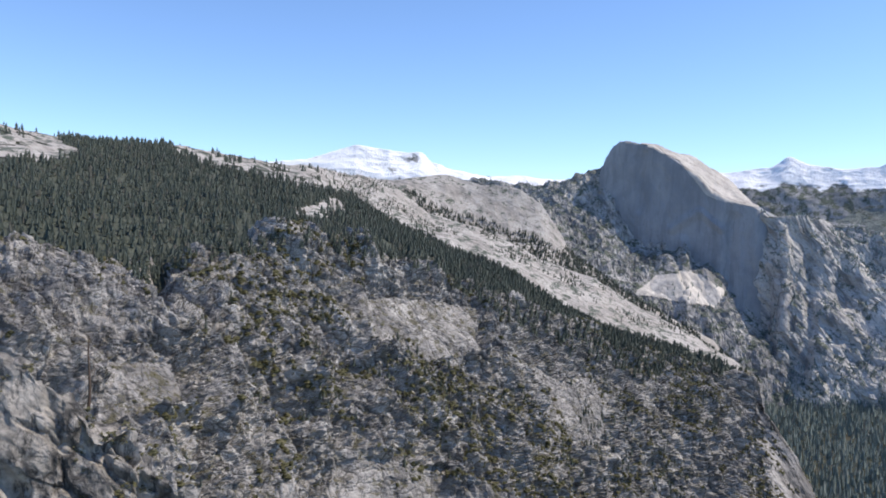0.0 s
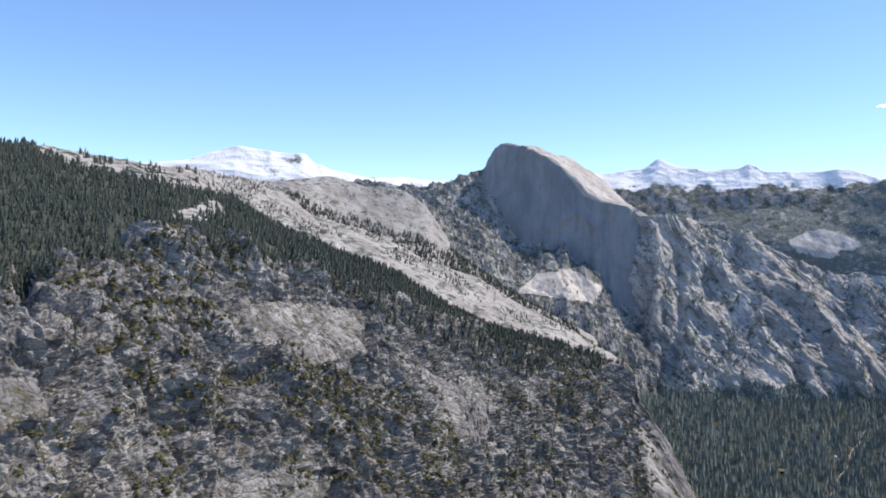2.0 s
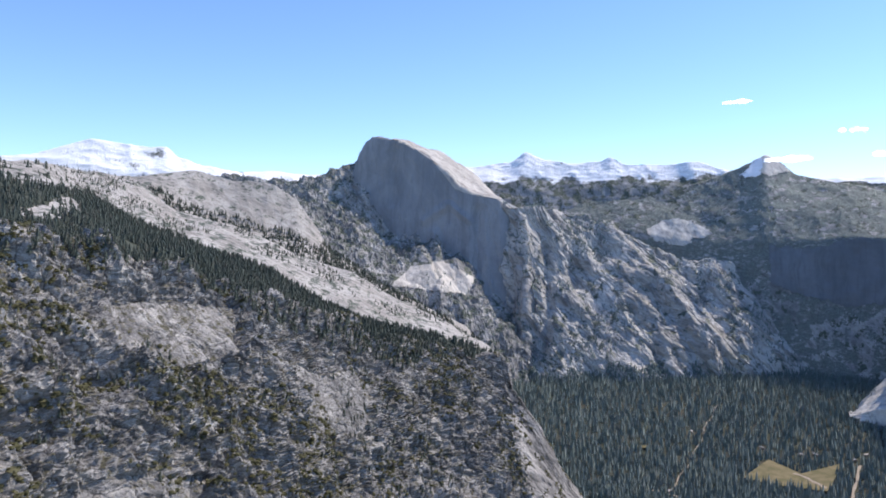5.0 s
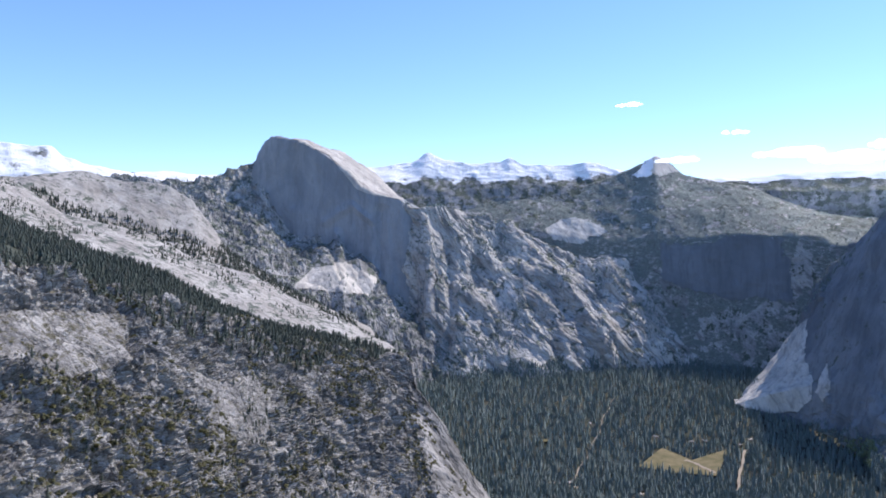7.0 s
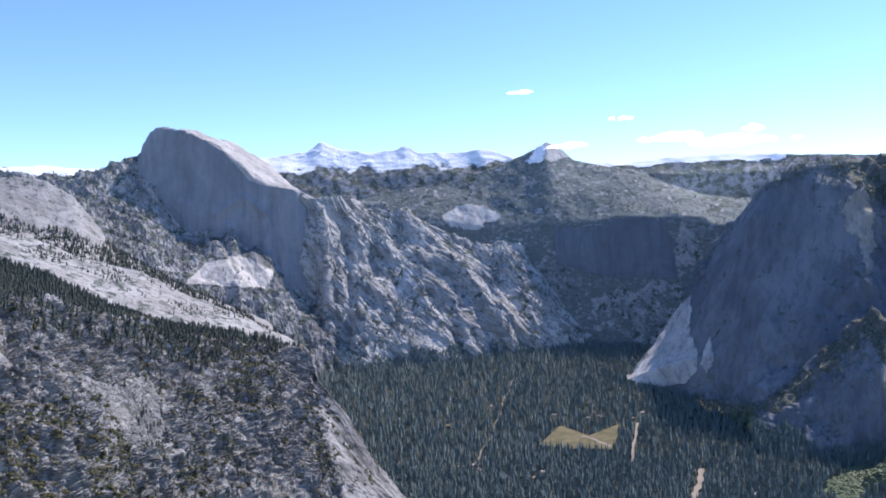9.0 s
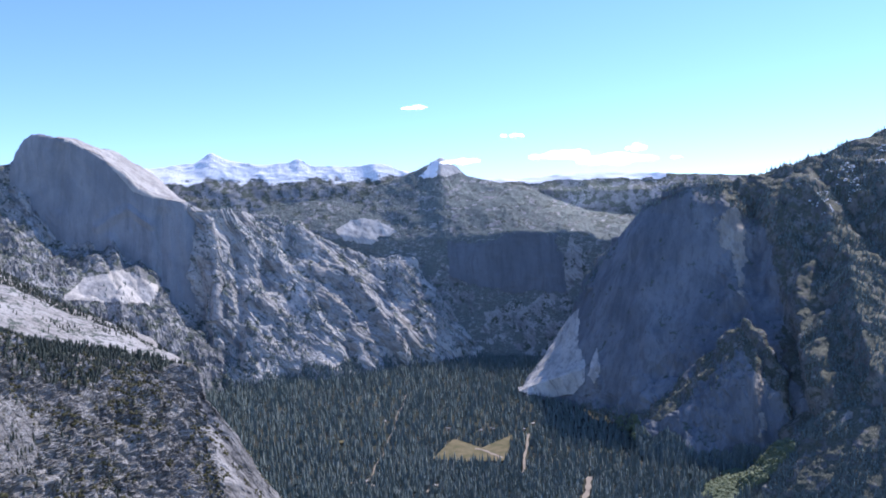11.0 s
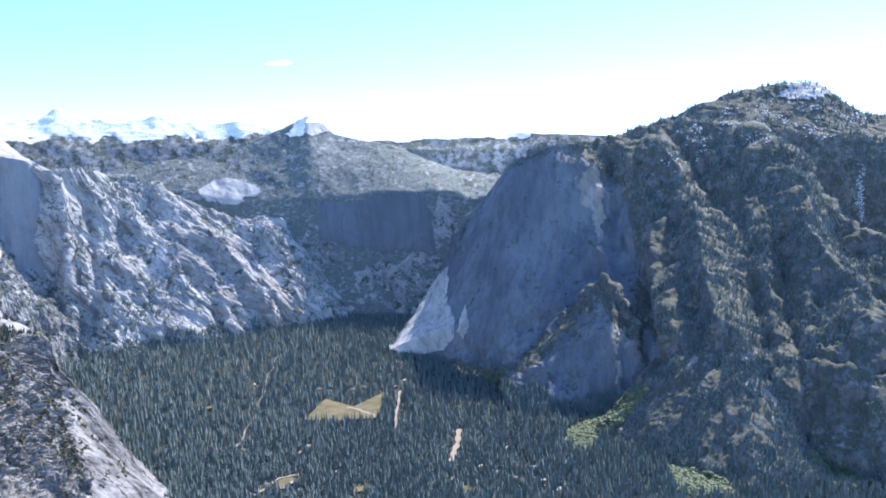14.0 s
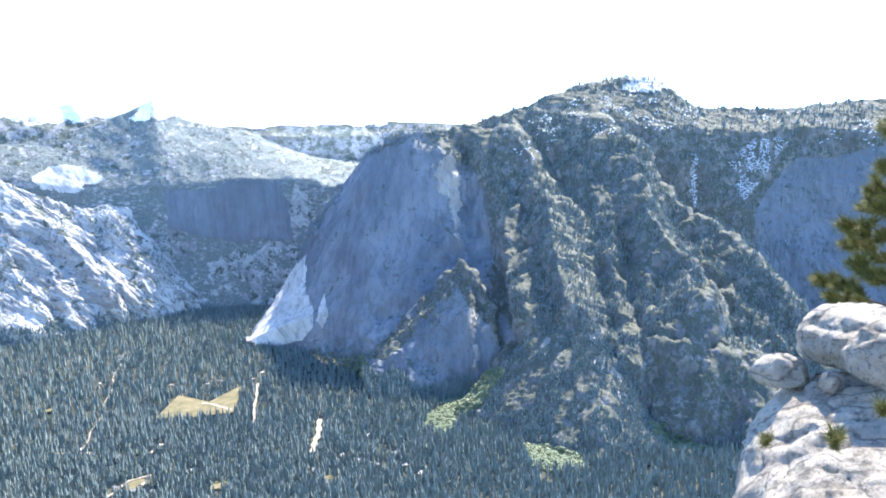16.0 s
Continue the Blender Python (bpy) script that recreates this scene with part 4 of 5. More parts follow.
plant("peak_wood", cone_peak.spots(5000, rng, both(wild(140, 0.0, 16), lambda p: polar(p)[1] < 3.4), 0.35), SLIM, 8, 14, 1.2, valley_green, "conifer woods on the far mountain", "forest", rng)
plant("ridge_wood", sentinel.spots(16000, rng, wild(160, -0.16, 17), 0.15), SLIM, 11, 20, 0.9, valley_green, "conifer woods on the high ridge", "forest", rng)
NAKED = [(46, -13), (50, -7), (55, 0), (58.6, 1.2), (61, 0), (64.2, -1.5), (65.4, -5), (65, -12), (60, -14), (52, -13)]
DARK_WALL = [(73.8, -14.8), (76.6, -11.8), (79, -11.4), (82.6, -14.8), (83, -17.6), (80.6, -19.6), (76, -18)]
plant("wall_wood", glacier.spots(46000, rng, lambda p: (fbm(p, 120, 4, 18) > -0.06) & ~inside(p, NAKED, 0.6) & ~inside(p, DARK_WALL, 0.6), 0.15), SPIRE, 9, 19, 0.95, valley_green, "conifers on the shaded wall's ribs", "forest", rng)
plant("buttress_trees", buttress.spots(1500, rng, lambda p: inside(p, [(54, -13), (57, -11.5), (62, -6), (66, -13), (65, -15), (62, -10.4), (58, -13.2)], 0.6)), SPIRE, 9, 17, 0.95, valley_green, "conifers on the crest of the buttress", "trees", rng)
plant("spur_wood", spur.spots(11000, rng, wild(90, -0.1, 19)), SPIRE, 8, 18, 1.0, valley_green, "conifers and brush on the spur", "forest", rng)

# ---- bare rock, snow, scree and sunlit tones lying on the slopes ----
for region in (BARE_A, BARE_B, BARE_C):
    upland.drape("granite_outcrop", slab_granite, lambda p: inside(p, region, 0.5, 3, 50) & (fbm(p, 50, 3, 6) > -0.3), 2.5, "bare pale granite between the trees", "rock")
bluff.drape("sheer_face", streaked_granite, lambda p: inside(p, [(23.3, -10.8), (23.7, -14), (25.4, -20.8), (31, -21), (28.4, -17.6), (26, -14.5), (24.2, -11.5)], 0.15), 1.5, "pale streaked sheer granite face", "cliff")
# Bare slab whose sunlight is put into its brighter colour.
canyon_side.drape("pale_slab", bright_granite, lambda p: inside(p, [(15.2, -4.1), (16.5, -2.7), (18.0, -2.5), (18.5, -2.2), (19.5, -2.5), (21.3, -3.7), (20.5, -4.8), (18.4, -4.5)], 0.18, 3, 45), 3, "bare granite slab in a paler, sunlit tone", "rock")
# Apron and patch: brighter rock paints in the sun against the dark wall.
glacier.drape("apron_slab", bright_granite, lambda p: inside(p, [(46, -12.2), (49.9, -7.3), (50.8, -6.4), (50.7, -9), (51.1, -10.2), (51.0, -11.6), (50.2, -12.5), (48.5, -12.7)], 0.15, 3, 50), 3, "smooth granite apron in a paler, sunlit tone", "rock")
glacier.drape("apron_patch", bright_granite, lambda p: inside(p, [(51.3, -11.2), (51.9, -9.3), (52.2, -10.5), (51.8, -11.8)], 0.25), 3, "small granite slab in a paler, sunlit tone", "rock")
glacier.drape("rock_gully", gully_lit_granite, lambda p: inside(p, [(60.3, -0.2), (61.6, 0.6), (62.2, -1.5), (62, -4), (61.9, -5.8), (61.4, -4), (60.6, -2)], 0.6, 3, 40), 3, "tan rockfall gully", "rock")
FLECKS = [(65, 1.6), (68, 3.2), (72, 4.8), (78, 3.4), (90, 2.2), (90, 0), (80, 0.4), (75, 1.8), (71, 1.2), (68, -0.4), (66, 0.2)]
for hill in (sentinel, glacier):
    flecks = hill.spots(26000, rng, lambda p: inside(p, FLECKS, 0.6) & (fbm(p, 60, 4, 44) > 0.2))
    plant("snow_patches", flecks, SMALL, 3.5, 7, 2.2, snow_white, "patches of old snow between the trees", "snow", rng, sink=0.45)
sentinel.drape("bald_summit", bright_granite, lambda p: inside(p, [(73.6, 4.4), (74.6, 5.6), (76.3, 5.6), (77, 4.3), (75.5, 4.2)], 0.3, 3, 30), 3, "bald pale granite summit", "rock")
for name, outline, label in (("snow_gully", [(78.3, -0.4), (78.8, -0.2), (78.7, -2), (78.8, -3.8), (78.4, -3.8)], "narrow snow-filled gully"),
                             ("snow_fan", [(80.8, -0.6), (82.4, 0.8), (84.6, 0.9), (83.4, -1.2), (81.9, -3.4), (81.3, -2.4)], "fan of snow in a rock gully")):
    lying = sentinel.spots(260000, rng, lambda p: inside(p, outline, 0.35, 3, 40) & ((fbm(p * np.array((1, 1, 0.25)), 26, 4, 46) > 0.02) | (polar(p)[1] < -2.2)))
    plant(name, lying, SMALL, 1.8, 3.4, 2.8, snow_white, label, "snow", rng, sink=0.45)
# Sunlight on the crown is painted as a sheet of paler rock.
half_dome.drape("sunlit_crown", lit_crown_granite, lambda p: inside(p, [(14.6, 7.4), (15.4, 6.5), (17.9, 5.35), (19.85, 2.9), (21, 2.5), (23.1, 2.1), (23.6, 2.6), (21.5, 5), (17, 7.4)], 0.05) & (np.hypot(p[:, 0], p[:, 1]) < 4720), 3, "bare granite crown of the dome, toned pale as sunlit", "rock")
far_range.drape("snow_cap", snow_white, lambda p: inside(p, [(43.5, 2.8), (50, 2.75), (57, 2.6), (57, 3.8), (43.5, 3.8)], 0.25, 3, 60), 4, "broken snow along the crest of the far range", "snow")
cone_peak.drape("bald_cone", bright_granite, lambda p: inside(p, [(39.9, 3.6), (41.2, 5.2), (42.6, 3.6), (41.6, 3.3), (40.8, 3.5)], 0.2), 3, "bare pale summit cone", "rock")
cone_peak.drape("summit_snow", snow_white, lambda p: inside(p, [(39.6, 3.3), (40.3, 4.1), (40.9, 4.9), (41.1, 4.2), (40.9, 3.4)], 0.3, 3, 40), 5, "snow on the flank of the summit cone", "snow")
# The cliff's shade is laid on as a darker, bluer sheet.
cone_peak.drape("shade_toned_cliff", shade_blue_granite, lambda p: inside(p, [(41.8, -1.2), (45, -0.9), (49.5, -1.1), (49.8, -4.6), (46.2, -5.3), (42.2, -3.8)], 0.9, 3, 130), 4, "sheer granite cliff toned dark and blue for shade", "cliff")
cone_peak.drape("pale_dome", bright_granite, lambda p: inside(p, [(33.4, -0.2), (34.5, 0.5), (36.4, 0.4), (37.8, -0.5), (36, -1.3), (34, -1)], 0.3), 4, "pale bare granite among the woods", "rock")
shoulder.drape("pale_ribs", slab_granite, lambda p: inside(p, [(31, -0.5), (33, -2), (36, -6), (38.5, -6.5), (39.8, -9.4), (34.5, -9.2), (32, -4), (30, -1)], 0.8, 3, 120) & (fbm(p @ np.array([[0.3, 0, 0.6], [0, 1, 0], [0.6, 0, 0.3]]), 90, 4, 48) > 0.02), 3, "pale sunlit granite ribs", "rock")

# ---- valley floor ----
MEADOW = [(39.8, -16.8), (41.4, -15.5), (43.4, -16.2), (45.8, -15.3), (45.1, -17.1), (42, -17.1)]


def on_floor(count, b0, b1, d0, d1):
    a = np.radians(rng.uniform(b0, b1, count))
    d = np.sqrt(rng.uniform(d0 ** 2, d1 ** 2, count))
    return np.stack([d * np.sin(a), d * np.cos(a), floor_height(d)], -1)


TRACKS = [
    ("dirt_road", [(38.2, -12.2), (37.5, -13.4), (36.9, -15), (35.9, -16.8), (34.9, -18.2)], 4.5),
    ("river_bar", [(46.9, -15.3), (46.6, -16.6), (46.35, -18.2)], 9),
    ("meadow_path", [(41.3, -15.75), (42.4, -16.1), (43.8, -16.45), (44.9, -16.95)], 14),
    ("river_bend", [(51.2, -18.2), (50.9, -19.4), (50.4, -20.4)], 17),
    ("village_road", [(33.4, -18.1), (34.4, -18.2), (35.5, -18.45)], 10),
    ("lane", [(39.2, -19.1), (39.6, -18.9), (40.2, -18.6)], 9),
    ("sandy_lane", [(36.2, -21.4), (37.8, -20.6), (39.2, -20.5)], 9),
]


def floor_site(b, r):
    d = 1200.0
    for _ in range(20):
        d = float((1.6 - floor_height(d)) / math.tan(radians(-r)))
    return Vector((d * math.sin(radians(b)), d * math.cos(radians(b)), float(floor_height(d))))


def near_line(p, pts, reach):
    ok = np.zeros(len(p), bool)
    for a, c in zip(pts, pts[1:]):
        a, c = np.array(a)[:2], np.array(c)[:2]
        t = np.clip(((p[:, :2] - a) @ (c - a)) / ((c - a) @ (c - a)), 0, 1)
        ok |= np.linalg.norm(p[:, :2] - (a + t[:, None] * (c - a)), axis=1) < reach
    return ok


OAKS = ([(58.6, -19.2), (59.4, -18.2), (61.9, -16.4), (64.6, -14.6), (65, -15.6), (63.4, -17.2), (60.4, -19.8)], [(53.3, -13.8), (54.2, -13.8), (56.4, -16.6), (55.6, -17), (53.6, -15)],
                [(75.3, -18.8), (77, -18.9), (80, -20.4), (77, -20.8)], [(66, -20.5), (70, -21), (71, -22.4), (67, -22)])
CLEARINGS = [(38.2, -20.9, 46), (43.6, -21.8, 40), (33.2, -15.3, 26), (51.8, -22.3, 40), (35.6, -17.6, 24), (54.8, -21.6, 30), (40.6, -20.4, 26)]
CABINS = [(34.9, -18.1), (39.9, -18.7), (44.3, -14.9), (43.4, -15.0), (47.2, -14.6), (36.4, -14.1), (55.8, -20.6), (56.6, -20.9), (54.6, -19.6), (50.6, -21.6), (36.9, -20.9), (37.8, -21.3), (38.6, -21.0), (39.2, -21.6), (35.9, -21.5), (42.0, -20.6), (52.6, -20.8), (53.8, -21.2), (55.2, -21.6), (57.2, -21.8), (58.4, -22.4), (46.6, -15.0), (41, -14.8)]
floor_p = np.concatenate([on_floor(56000, 20, 90, 1500, 4400), on_floor(12000, 30, 90, 1700, 2700)])
open_ground = fbm(floor_p, 70, 4, 33) > 0.5
clear = ~inside(floor_p, MEADOW, 0.12) & ~open_ground
for b, r, wide in CLEARINGS:
    q = floor_site(b, r)
    clear &= np.hypot(floor_p[:, 0] - q.x, floor_p[:, 1] - q.y) > wide * rng.uniform(0.3, 1.1, len(floor_p))
for bb, rr in CABINS:
    q = floor_site(bb, rr)
    clear &= np.hypot(floor_p[:, 0] - q.x, floor_p[:, 1] - q.y) > 26
for outline in OAKS:
    clear &= ~inside(floor_p, outline, 0.3)
for name, stations, width in TRACKS:
    line = [floor_site(*s) for s in stations]
    clear &= ~near_line(floor_p, line, width * 0.9)
    side, strip = [], []
    fine = [a.lerp(c, t / 8) for a, c in zip(line, line[1:]) for t in range(8)] + [line[-1]]
    for i, q in enumerate(fine):
        along = (fine[min(i + 1, len(fine) - 1)] - fine[max(i - 1, 0)]).normalized()
        across = Vector((along.y, -along.x, 0)) * width * (0.5 + 0.15 * math.sin(i * 1.7))
        wander = across.normalized() * (5 if name == "dirt_road" else 2) * math.sin(i * 0.8)
        strip += [q + across + wander + Vector((0, 0, 8)), q - across + wander + Vector((0, 0, 8))]
    quads = [(2 * i, 2 * i + 1, 2 * i + 3, 2 * i + 2) for i in range(len(fine) - 1)]
    tagged(mesh(name, [tuple(v) for v in strip], quads, sand), "pale sandy strip between the valley trees", "track", kind="structure")
far_off = np.hypot(floor_p[:, 0], floor_p[:, 1]) > 2700
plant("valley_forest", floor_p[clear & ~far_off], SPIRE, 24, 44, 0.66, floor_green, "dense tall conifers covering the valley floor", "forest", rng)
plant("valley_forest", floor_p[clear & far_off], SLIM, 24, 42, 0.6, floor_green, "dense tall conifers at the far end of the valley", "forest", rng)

for hill in (shoulder, buttress):
    foot = hill.spots(30000, rng, lambda p: p[:, 2] - floor_height(np.hypot(p[:, 0], p[:, 1])) < 45 + 80 * fbm(p, 120, 4, 61))
    foot = foot[(foot[:, 2] > floor_height(np.hypot(foot[:, 0], foot[:, 1])) - 20)][:3000]
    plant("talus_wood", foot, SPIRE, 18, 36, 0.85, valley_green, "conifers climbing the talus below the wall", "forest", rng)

bm = bmesh.new()
bm.faces.new([bm.verts.new(floor_site(b, r) + Vector((0, 0, 7))) for b, r in MEADOW])
me = bpy.data.meshes.new("meadow")
bm.to_mesh(me)
bm.free()
me.materials.append(grass)
tagged(new("meadow", me), "dry yellow-green meadow in the valley", "meadow", kind="structure")

# small grassy clearings among the pines
for b, r, wide in CLEARINGS:
    mid, ring = floor_site(b, r), []
    for k in range(14):
        q = wide * (0.7 + 0.5 * abs(noise.noise((b + k * 0.7, r, k * 0.31))))
        ring.append(mid + Vector((q * math.cos(k * 0.449), 0.8 * q * math.sin(k * 0.449), 7)))
    tagged(mesh("clearing", [tuple(v) for v in ring] + [tuple(mid + Vector((0, 0, 7)))], [(k, (k + 1) % 14, 14) for k in range(14)], grass), "dry grassy clearing among the pines", "meadow", kind="structure")

# spring-green oaks on the talus below the walls
for outline in OAKS:
    mixed = np.concatenate([on_floor(50000, 52, 82, 2050, 3400), glacier.spots(50000, rng), spur.spots(30000, rng), buttress.spots(16000, rng)])
    plant("talus_oaks", mixed[inside(mixed, outline, 0.5)], BUSH, 8, 14, 1.1, oak_green, "bright spring-green oaks on the talus", "trees", rng)

# ---- the lookout ----
m = Nodes("lookout_granite", 0.85)
speck = m.noise(0.012, 3, 0.7)
blotch = m.noise(0.35, 8, 0.7, warp=0.5)
lichen = m.noise(0.06, 9, 0.8)
c = m.mix(m.ramp(blotch, 0.4, 0.62), (0.52, 0.45, 0.355), (0.78, 0.69, 0.56))
c = m.mix(m.ramp(lichen, 0.52, 0.62, 0, 0.75), c, (0.1, 0.096, 0.09))
c = m.mix(m.ramp(m.noise(0.55, 9, 0.75, warp=0.8), 0.55, 0.63, 0, 0.7), c, (0.15, 0.138, 0.122))
seam = m.cells(1.1, m.bent(0.25, 0.5, 2.2, 0.5, 2.2, (25, 20, 0)))
c = m.mix(m.ramp(seam, 0.0, 0.035, 0.6, 0.0), c, (0.05, 0.048, 0.045))
c = m.mix(m.ramp(speck, 0.6, 0.7, 0, 0.5), c, (0.1, 0.1, 0.1))
lookout_granite = m.done(c, m.math("ADD", m.math("ADD", m.math("MULTIPLY", blotch, 1.5), lichen), m.ramp(seam, 0, 0.12, 0, 0.7)), 1.0, 0.09)
m = Nodes("cliff_granite", 0.9)
c = m.mix(m.ramp(m.noise(4, 8, 0.7), 0.4, 0.62), (0.15, 0.142, 0.128), (0.42, 0.395, 0.355))
seam = m.cells(7, m.bent(2, 3.5, 0.8, 0.8, 0.35, (0, 32, 20)))
c = m.mix(m.ramp(seam, 0.0, 0.07, 0.95, 0.0), c, (0.03, 0.03, 0.03))
c = m.mix(m.ramp(m.noise(1.2, 8, 0.75, at=m.stretch(1, 1, 0.3)), 0.5, 0.62, 0, 0.9), c, (0.045, 0.045, 0.045))
cliff_granite = m.done(c, m.math("ADD", m.noise(0.8, 8, 0.7), m.ramp(seam, 0, 0.14, 0, 2.0)), 0.8, 0.4)


def ball(level):
    bm = bmesh.new()
    bmesh.ops.create_icosphere(bm, subdivisions=level, radius=1)
    co = np.array([v.co for v in bm.verts])
    f = np.array([[v.index for v in q.verts] for q in bm.faces])
    bm.free()
    return co, f


BALL, FINE_BALL = ball(5), ball(6)


def boulder(centre, size, turn, seed, label, crack=0.05, lie=None):
    co, f = FINE_BALL if lie else BALL
    grain = co - 0.75 * (co @ np.array(lie))[:, None] * np.array(lie) if lie else co
    n = co.copy()
    joints = np.clip(np.abs(fbm(co + seed * 3, 0.7, 3, seed + 6)) * 9, 0, 1)
    if lie:
        split = np.clip(np.abs(fbm(grain + seed, 0.5, 4, seed + 15)) * 8, 0, 1)
        r = 1 + 0.2 * fbm(co + seed, 0.9, 4, seed) + 0.09 * ridged(grain, 0.5, 3, seed + 11) - 0.13 * (1 - split) + 0.025 * fbm(co, 0.09, 3, seed)
    else:
        r = 1 + 0.26 * fbm(co + seed, 0.9, 4, seed) + crack * ridged(co + seed, 0.5, 4, seed + 2) + 0.05 * fbm(co, 0.16, 4, seed) + 0.03 * ridged(grain, 0.3, 4, seed + 11) - crack * 1.6 * (1 - joints)
    p = n * r[:, None]
    p[:, 2] = np.where(p[:, 2] < -0.55, -0.55 + (p[:, 2] + 0.55) * 0.3, p[:, 2])
    p = p * np.array(size)
    rot = np.array(Euler([radians(a) for a in turn]).to_matrix())
    ob = mesh("boulder", p @ rot.T, f, lookout_granite, True)
    ob.location = centre
    return tagged(ob, label, "boulder", "boulders on the ledge")


ledge = Massif("rock_ledge", lookout_granite, (80, 150), 260, [
    [(80, -50, 7.6), (84, -36, 9.5), (88, -32, 12), (92, -26, 15), (150, -20, 18)],
    [(80, -42, 7.3), (84, -26, 8.8), (88, -18, 10), (92, -13.6, 12.6), (110, -10.5, 14), (150, -8, 16)],
    [(80, -32, 6.9), (80.7, -25, 7.0), (81.6, -22, 7.2), (83, -19.2, 7.6), (84.2, -16.8, 8.0), (87, -16.6, 8.4), (92, -15.2, 8.8), (110, -12, 10), (150, -8, 12)],
    [(80, -30, 6.2), (84, -22.5, 6.4), (87, -21.4, 6.8), (92, -19, 7), (110, -16, 7), (150, -12, 8)],
    [(80, -46, 5.0), (84, -29, 5.4), (88, -26, 5.4), (92, -24, 5.4), (110, -20, 5), (150, -17, 5)],
    [(80, -58, 4), (92, -36, 3.6), (110, -30, 3), (150, -28, 2.8)],
], (12, 40, 50, 50, 40), [("fbm", 1.6, 0.14, 1), ("crack", 1.3, 0.22, (0.35, 0.85, -0.4, 0.2)), ("ridge", 0.7, 0.07, (0.35, 0.85, -0.4, 0.4)), ("ridge", 0.22, 0.025, 1)], 141, soft=2, smooth=True)
tagged(ledge.ob, "rough pale granite ledge with dark lichen", "rock", kind="structure")

bm = bmesh.new()
bmesh.ops.create_grid(bm, x_segments=60, y_segments=60, size=1)
for v in bm.verts:
    x, y = v.co.x * 4 - 1.5, v.co.y * 9 - 8.2
    edge = max(0.0, y + 0.2 * math.sin(x * 2))
    z = -0.05 + 0.12 * noise.noise((x, y, 0)) - 3.5 * edge - 0.5 * max(0, abs(x + 1.5) - 3)
    v.co = (x, y, z)
me = bpy.data.meshes.new("lookout_rock")
bm.to_mesh(me)
bm.free()
me.materials.append(lookout_granite)
tagged(new("lookout_rock", me), "flat granite lookout underfoot", "rock", kind="structure")

boulder(site(88.6, -12.6, 8.2), (0.54, 0.46, 0.36), (6, 4, 20), 3, "large rounded pale granite boulder on the ledge", 0.04)
boulder(site(84.3, -14.9, 8.0), (0.26, 0.25, 0.19), (0, 8, 40), 7, "small rounded granite boulder with dark lichen", 0.04)
boulder(site(91.6, -13.4, 7.7), (0.44, 0.4, 0.36), (0, -10, 70), 12, "rounded pale boulder leaning against another", 0.04)
boulder(site(87.4, -20.6, 5.7), (0.06, 0.05, 0.04), (0, 0, 10), 15, "fist-sized loose stone on the ledge")
boulder(site(87.2, -15.4, 7.6), (0.1, 0.09, 0.12), (20, 0, 10), 17, "brownish stone wedged under the boulders")
boulder(site(89.4, -19.0, 7.5), (1.0, 1.0, 0.42), (-16, -20, 4), 21, "broad pale granite slab stained by dark lichen", 0.1, (0, 0.9, 0.43))
boulder(site(90.6, -23.8, 6.0), (0.7, 0.75, 0.34), (-10, -20, 8), 24, "lower pale granite slab at the ledge's edge", 0.09, (0, 0.95, 0.3))

outcrop = Massif("left_outcrop", cliff_granite, (-46, -15.5), 240, [
    [(-46, -14, 95), (-28, -14, 95), (-15.5, -26, 85)],
    [(-46, -6, 84), (-33, -7.2, 84), (-28, -8.3, 84), (-26.4, -8.9, 83), (-25.6, -10.2, 82), (-24.2, -10.9, 82), (-23.1, -12.3, 81), (-21, -13.6, 80), (-19.8, -15.8, 79), (-17.6, -17.2, 78), (-15.5, -21, 76)],
    [(-46, -16, 80), (-28, -15, 80), (-22, -18, 77), (-15.5, -23, 74)],
    [(-46, -45, 70), (-15.5, -45, 66)],
], (12, 90, 80), [("fbm", 10, 1.6, 1), ("crack", 7, 2.4, (0.5, 0.28, -0.8, 0.22)), ("crack", 2.6, 0.9, (0.5, 0.28, -0.8, 0.25)), ("ridge", 5, 0.8, (0.5, 0.28, -0.8, 0.3)), ("ridge", 2.0, 0.3, (0.5, 0.28, -0.8, 0.5)), ("fbm", 0.8, 0.14, 1)], 161, soft=1)
tagged(outcrop.ob, "jagged pale granite outcrop", "rock", kind="structure")
plant("outcrop_brush", outcrop.spots(2600, rng, lambda p: (fbm(p, 6, 3, 2) > 0.15) & (polar(p)[1] > -19), 0.3), SCRUB, 0.3, 0.8, 1.2, shrub_green, "brush in the cracks of the outcrop", "shrubs", rng)


def tube(points, radii, sides=7):
    co, faces = [], []
    for i, (p, r) in enumerate(zip(points, radii)):
        t = (points[min(i + 1, len(points) - 1)] - points[max(i - 1, 0)]).normalized()
        u = t.orthogonal().normalized()
        w = t.cross(u)
        for s in range(sides):
            a = 2 * math.pi * s / sides
            co.append(tuple(p + (u * math.cos(a) + w * math.sin(a)) * r))
    for i in range(len(points) - 1):
        for s in range(sides):
            t = (s + 1) % sides
            faces.append((i * sides + s, i * sides + t, (i + 1) * sides + t, (i + 1) * sides + s))
    return co, faces


m = Nodes("pine_needles", 0.6)
needle_green = m.done(m.mix(m.island(), (0.07, 0.078, 0.014), (0.24, 0.2, 0.05)))
PR = random.Random(9)


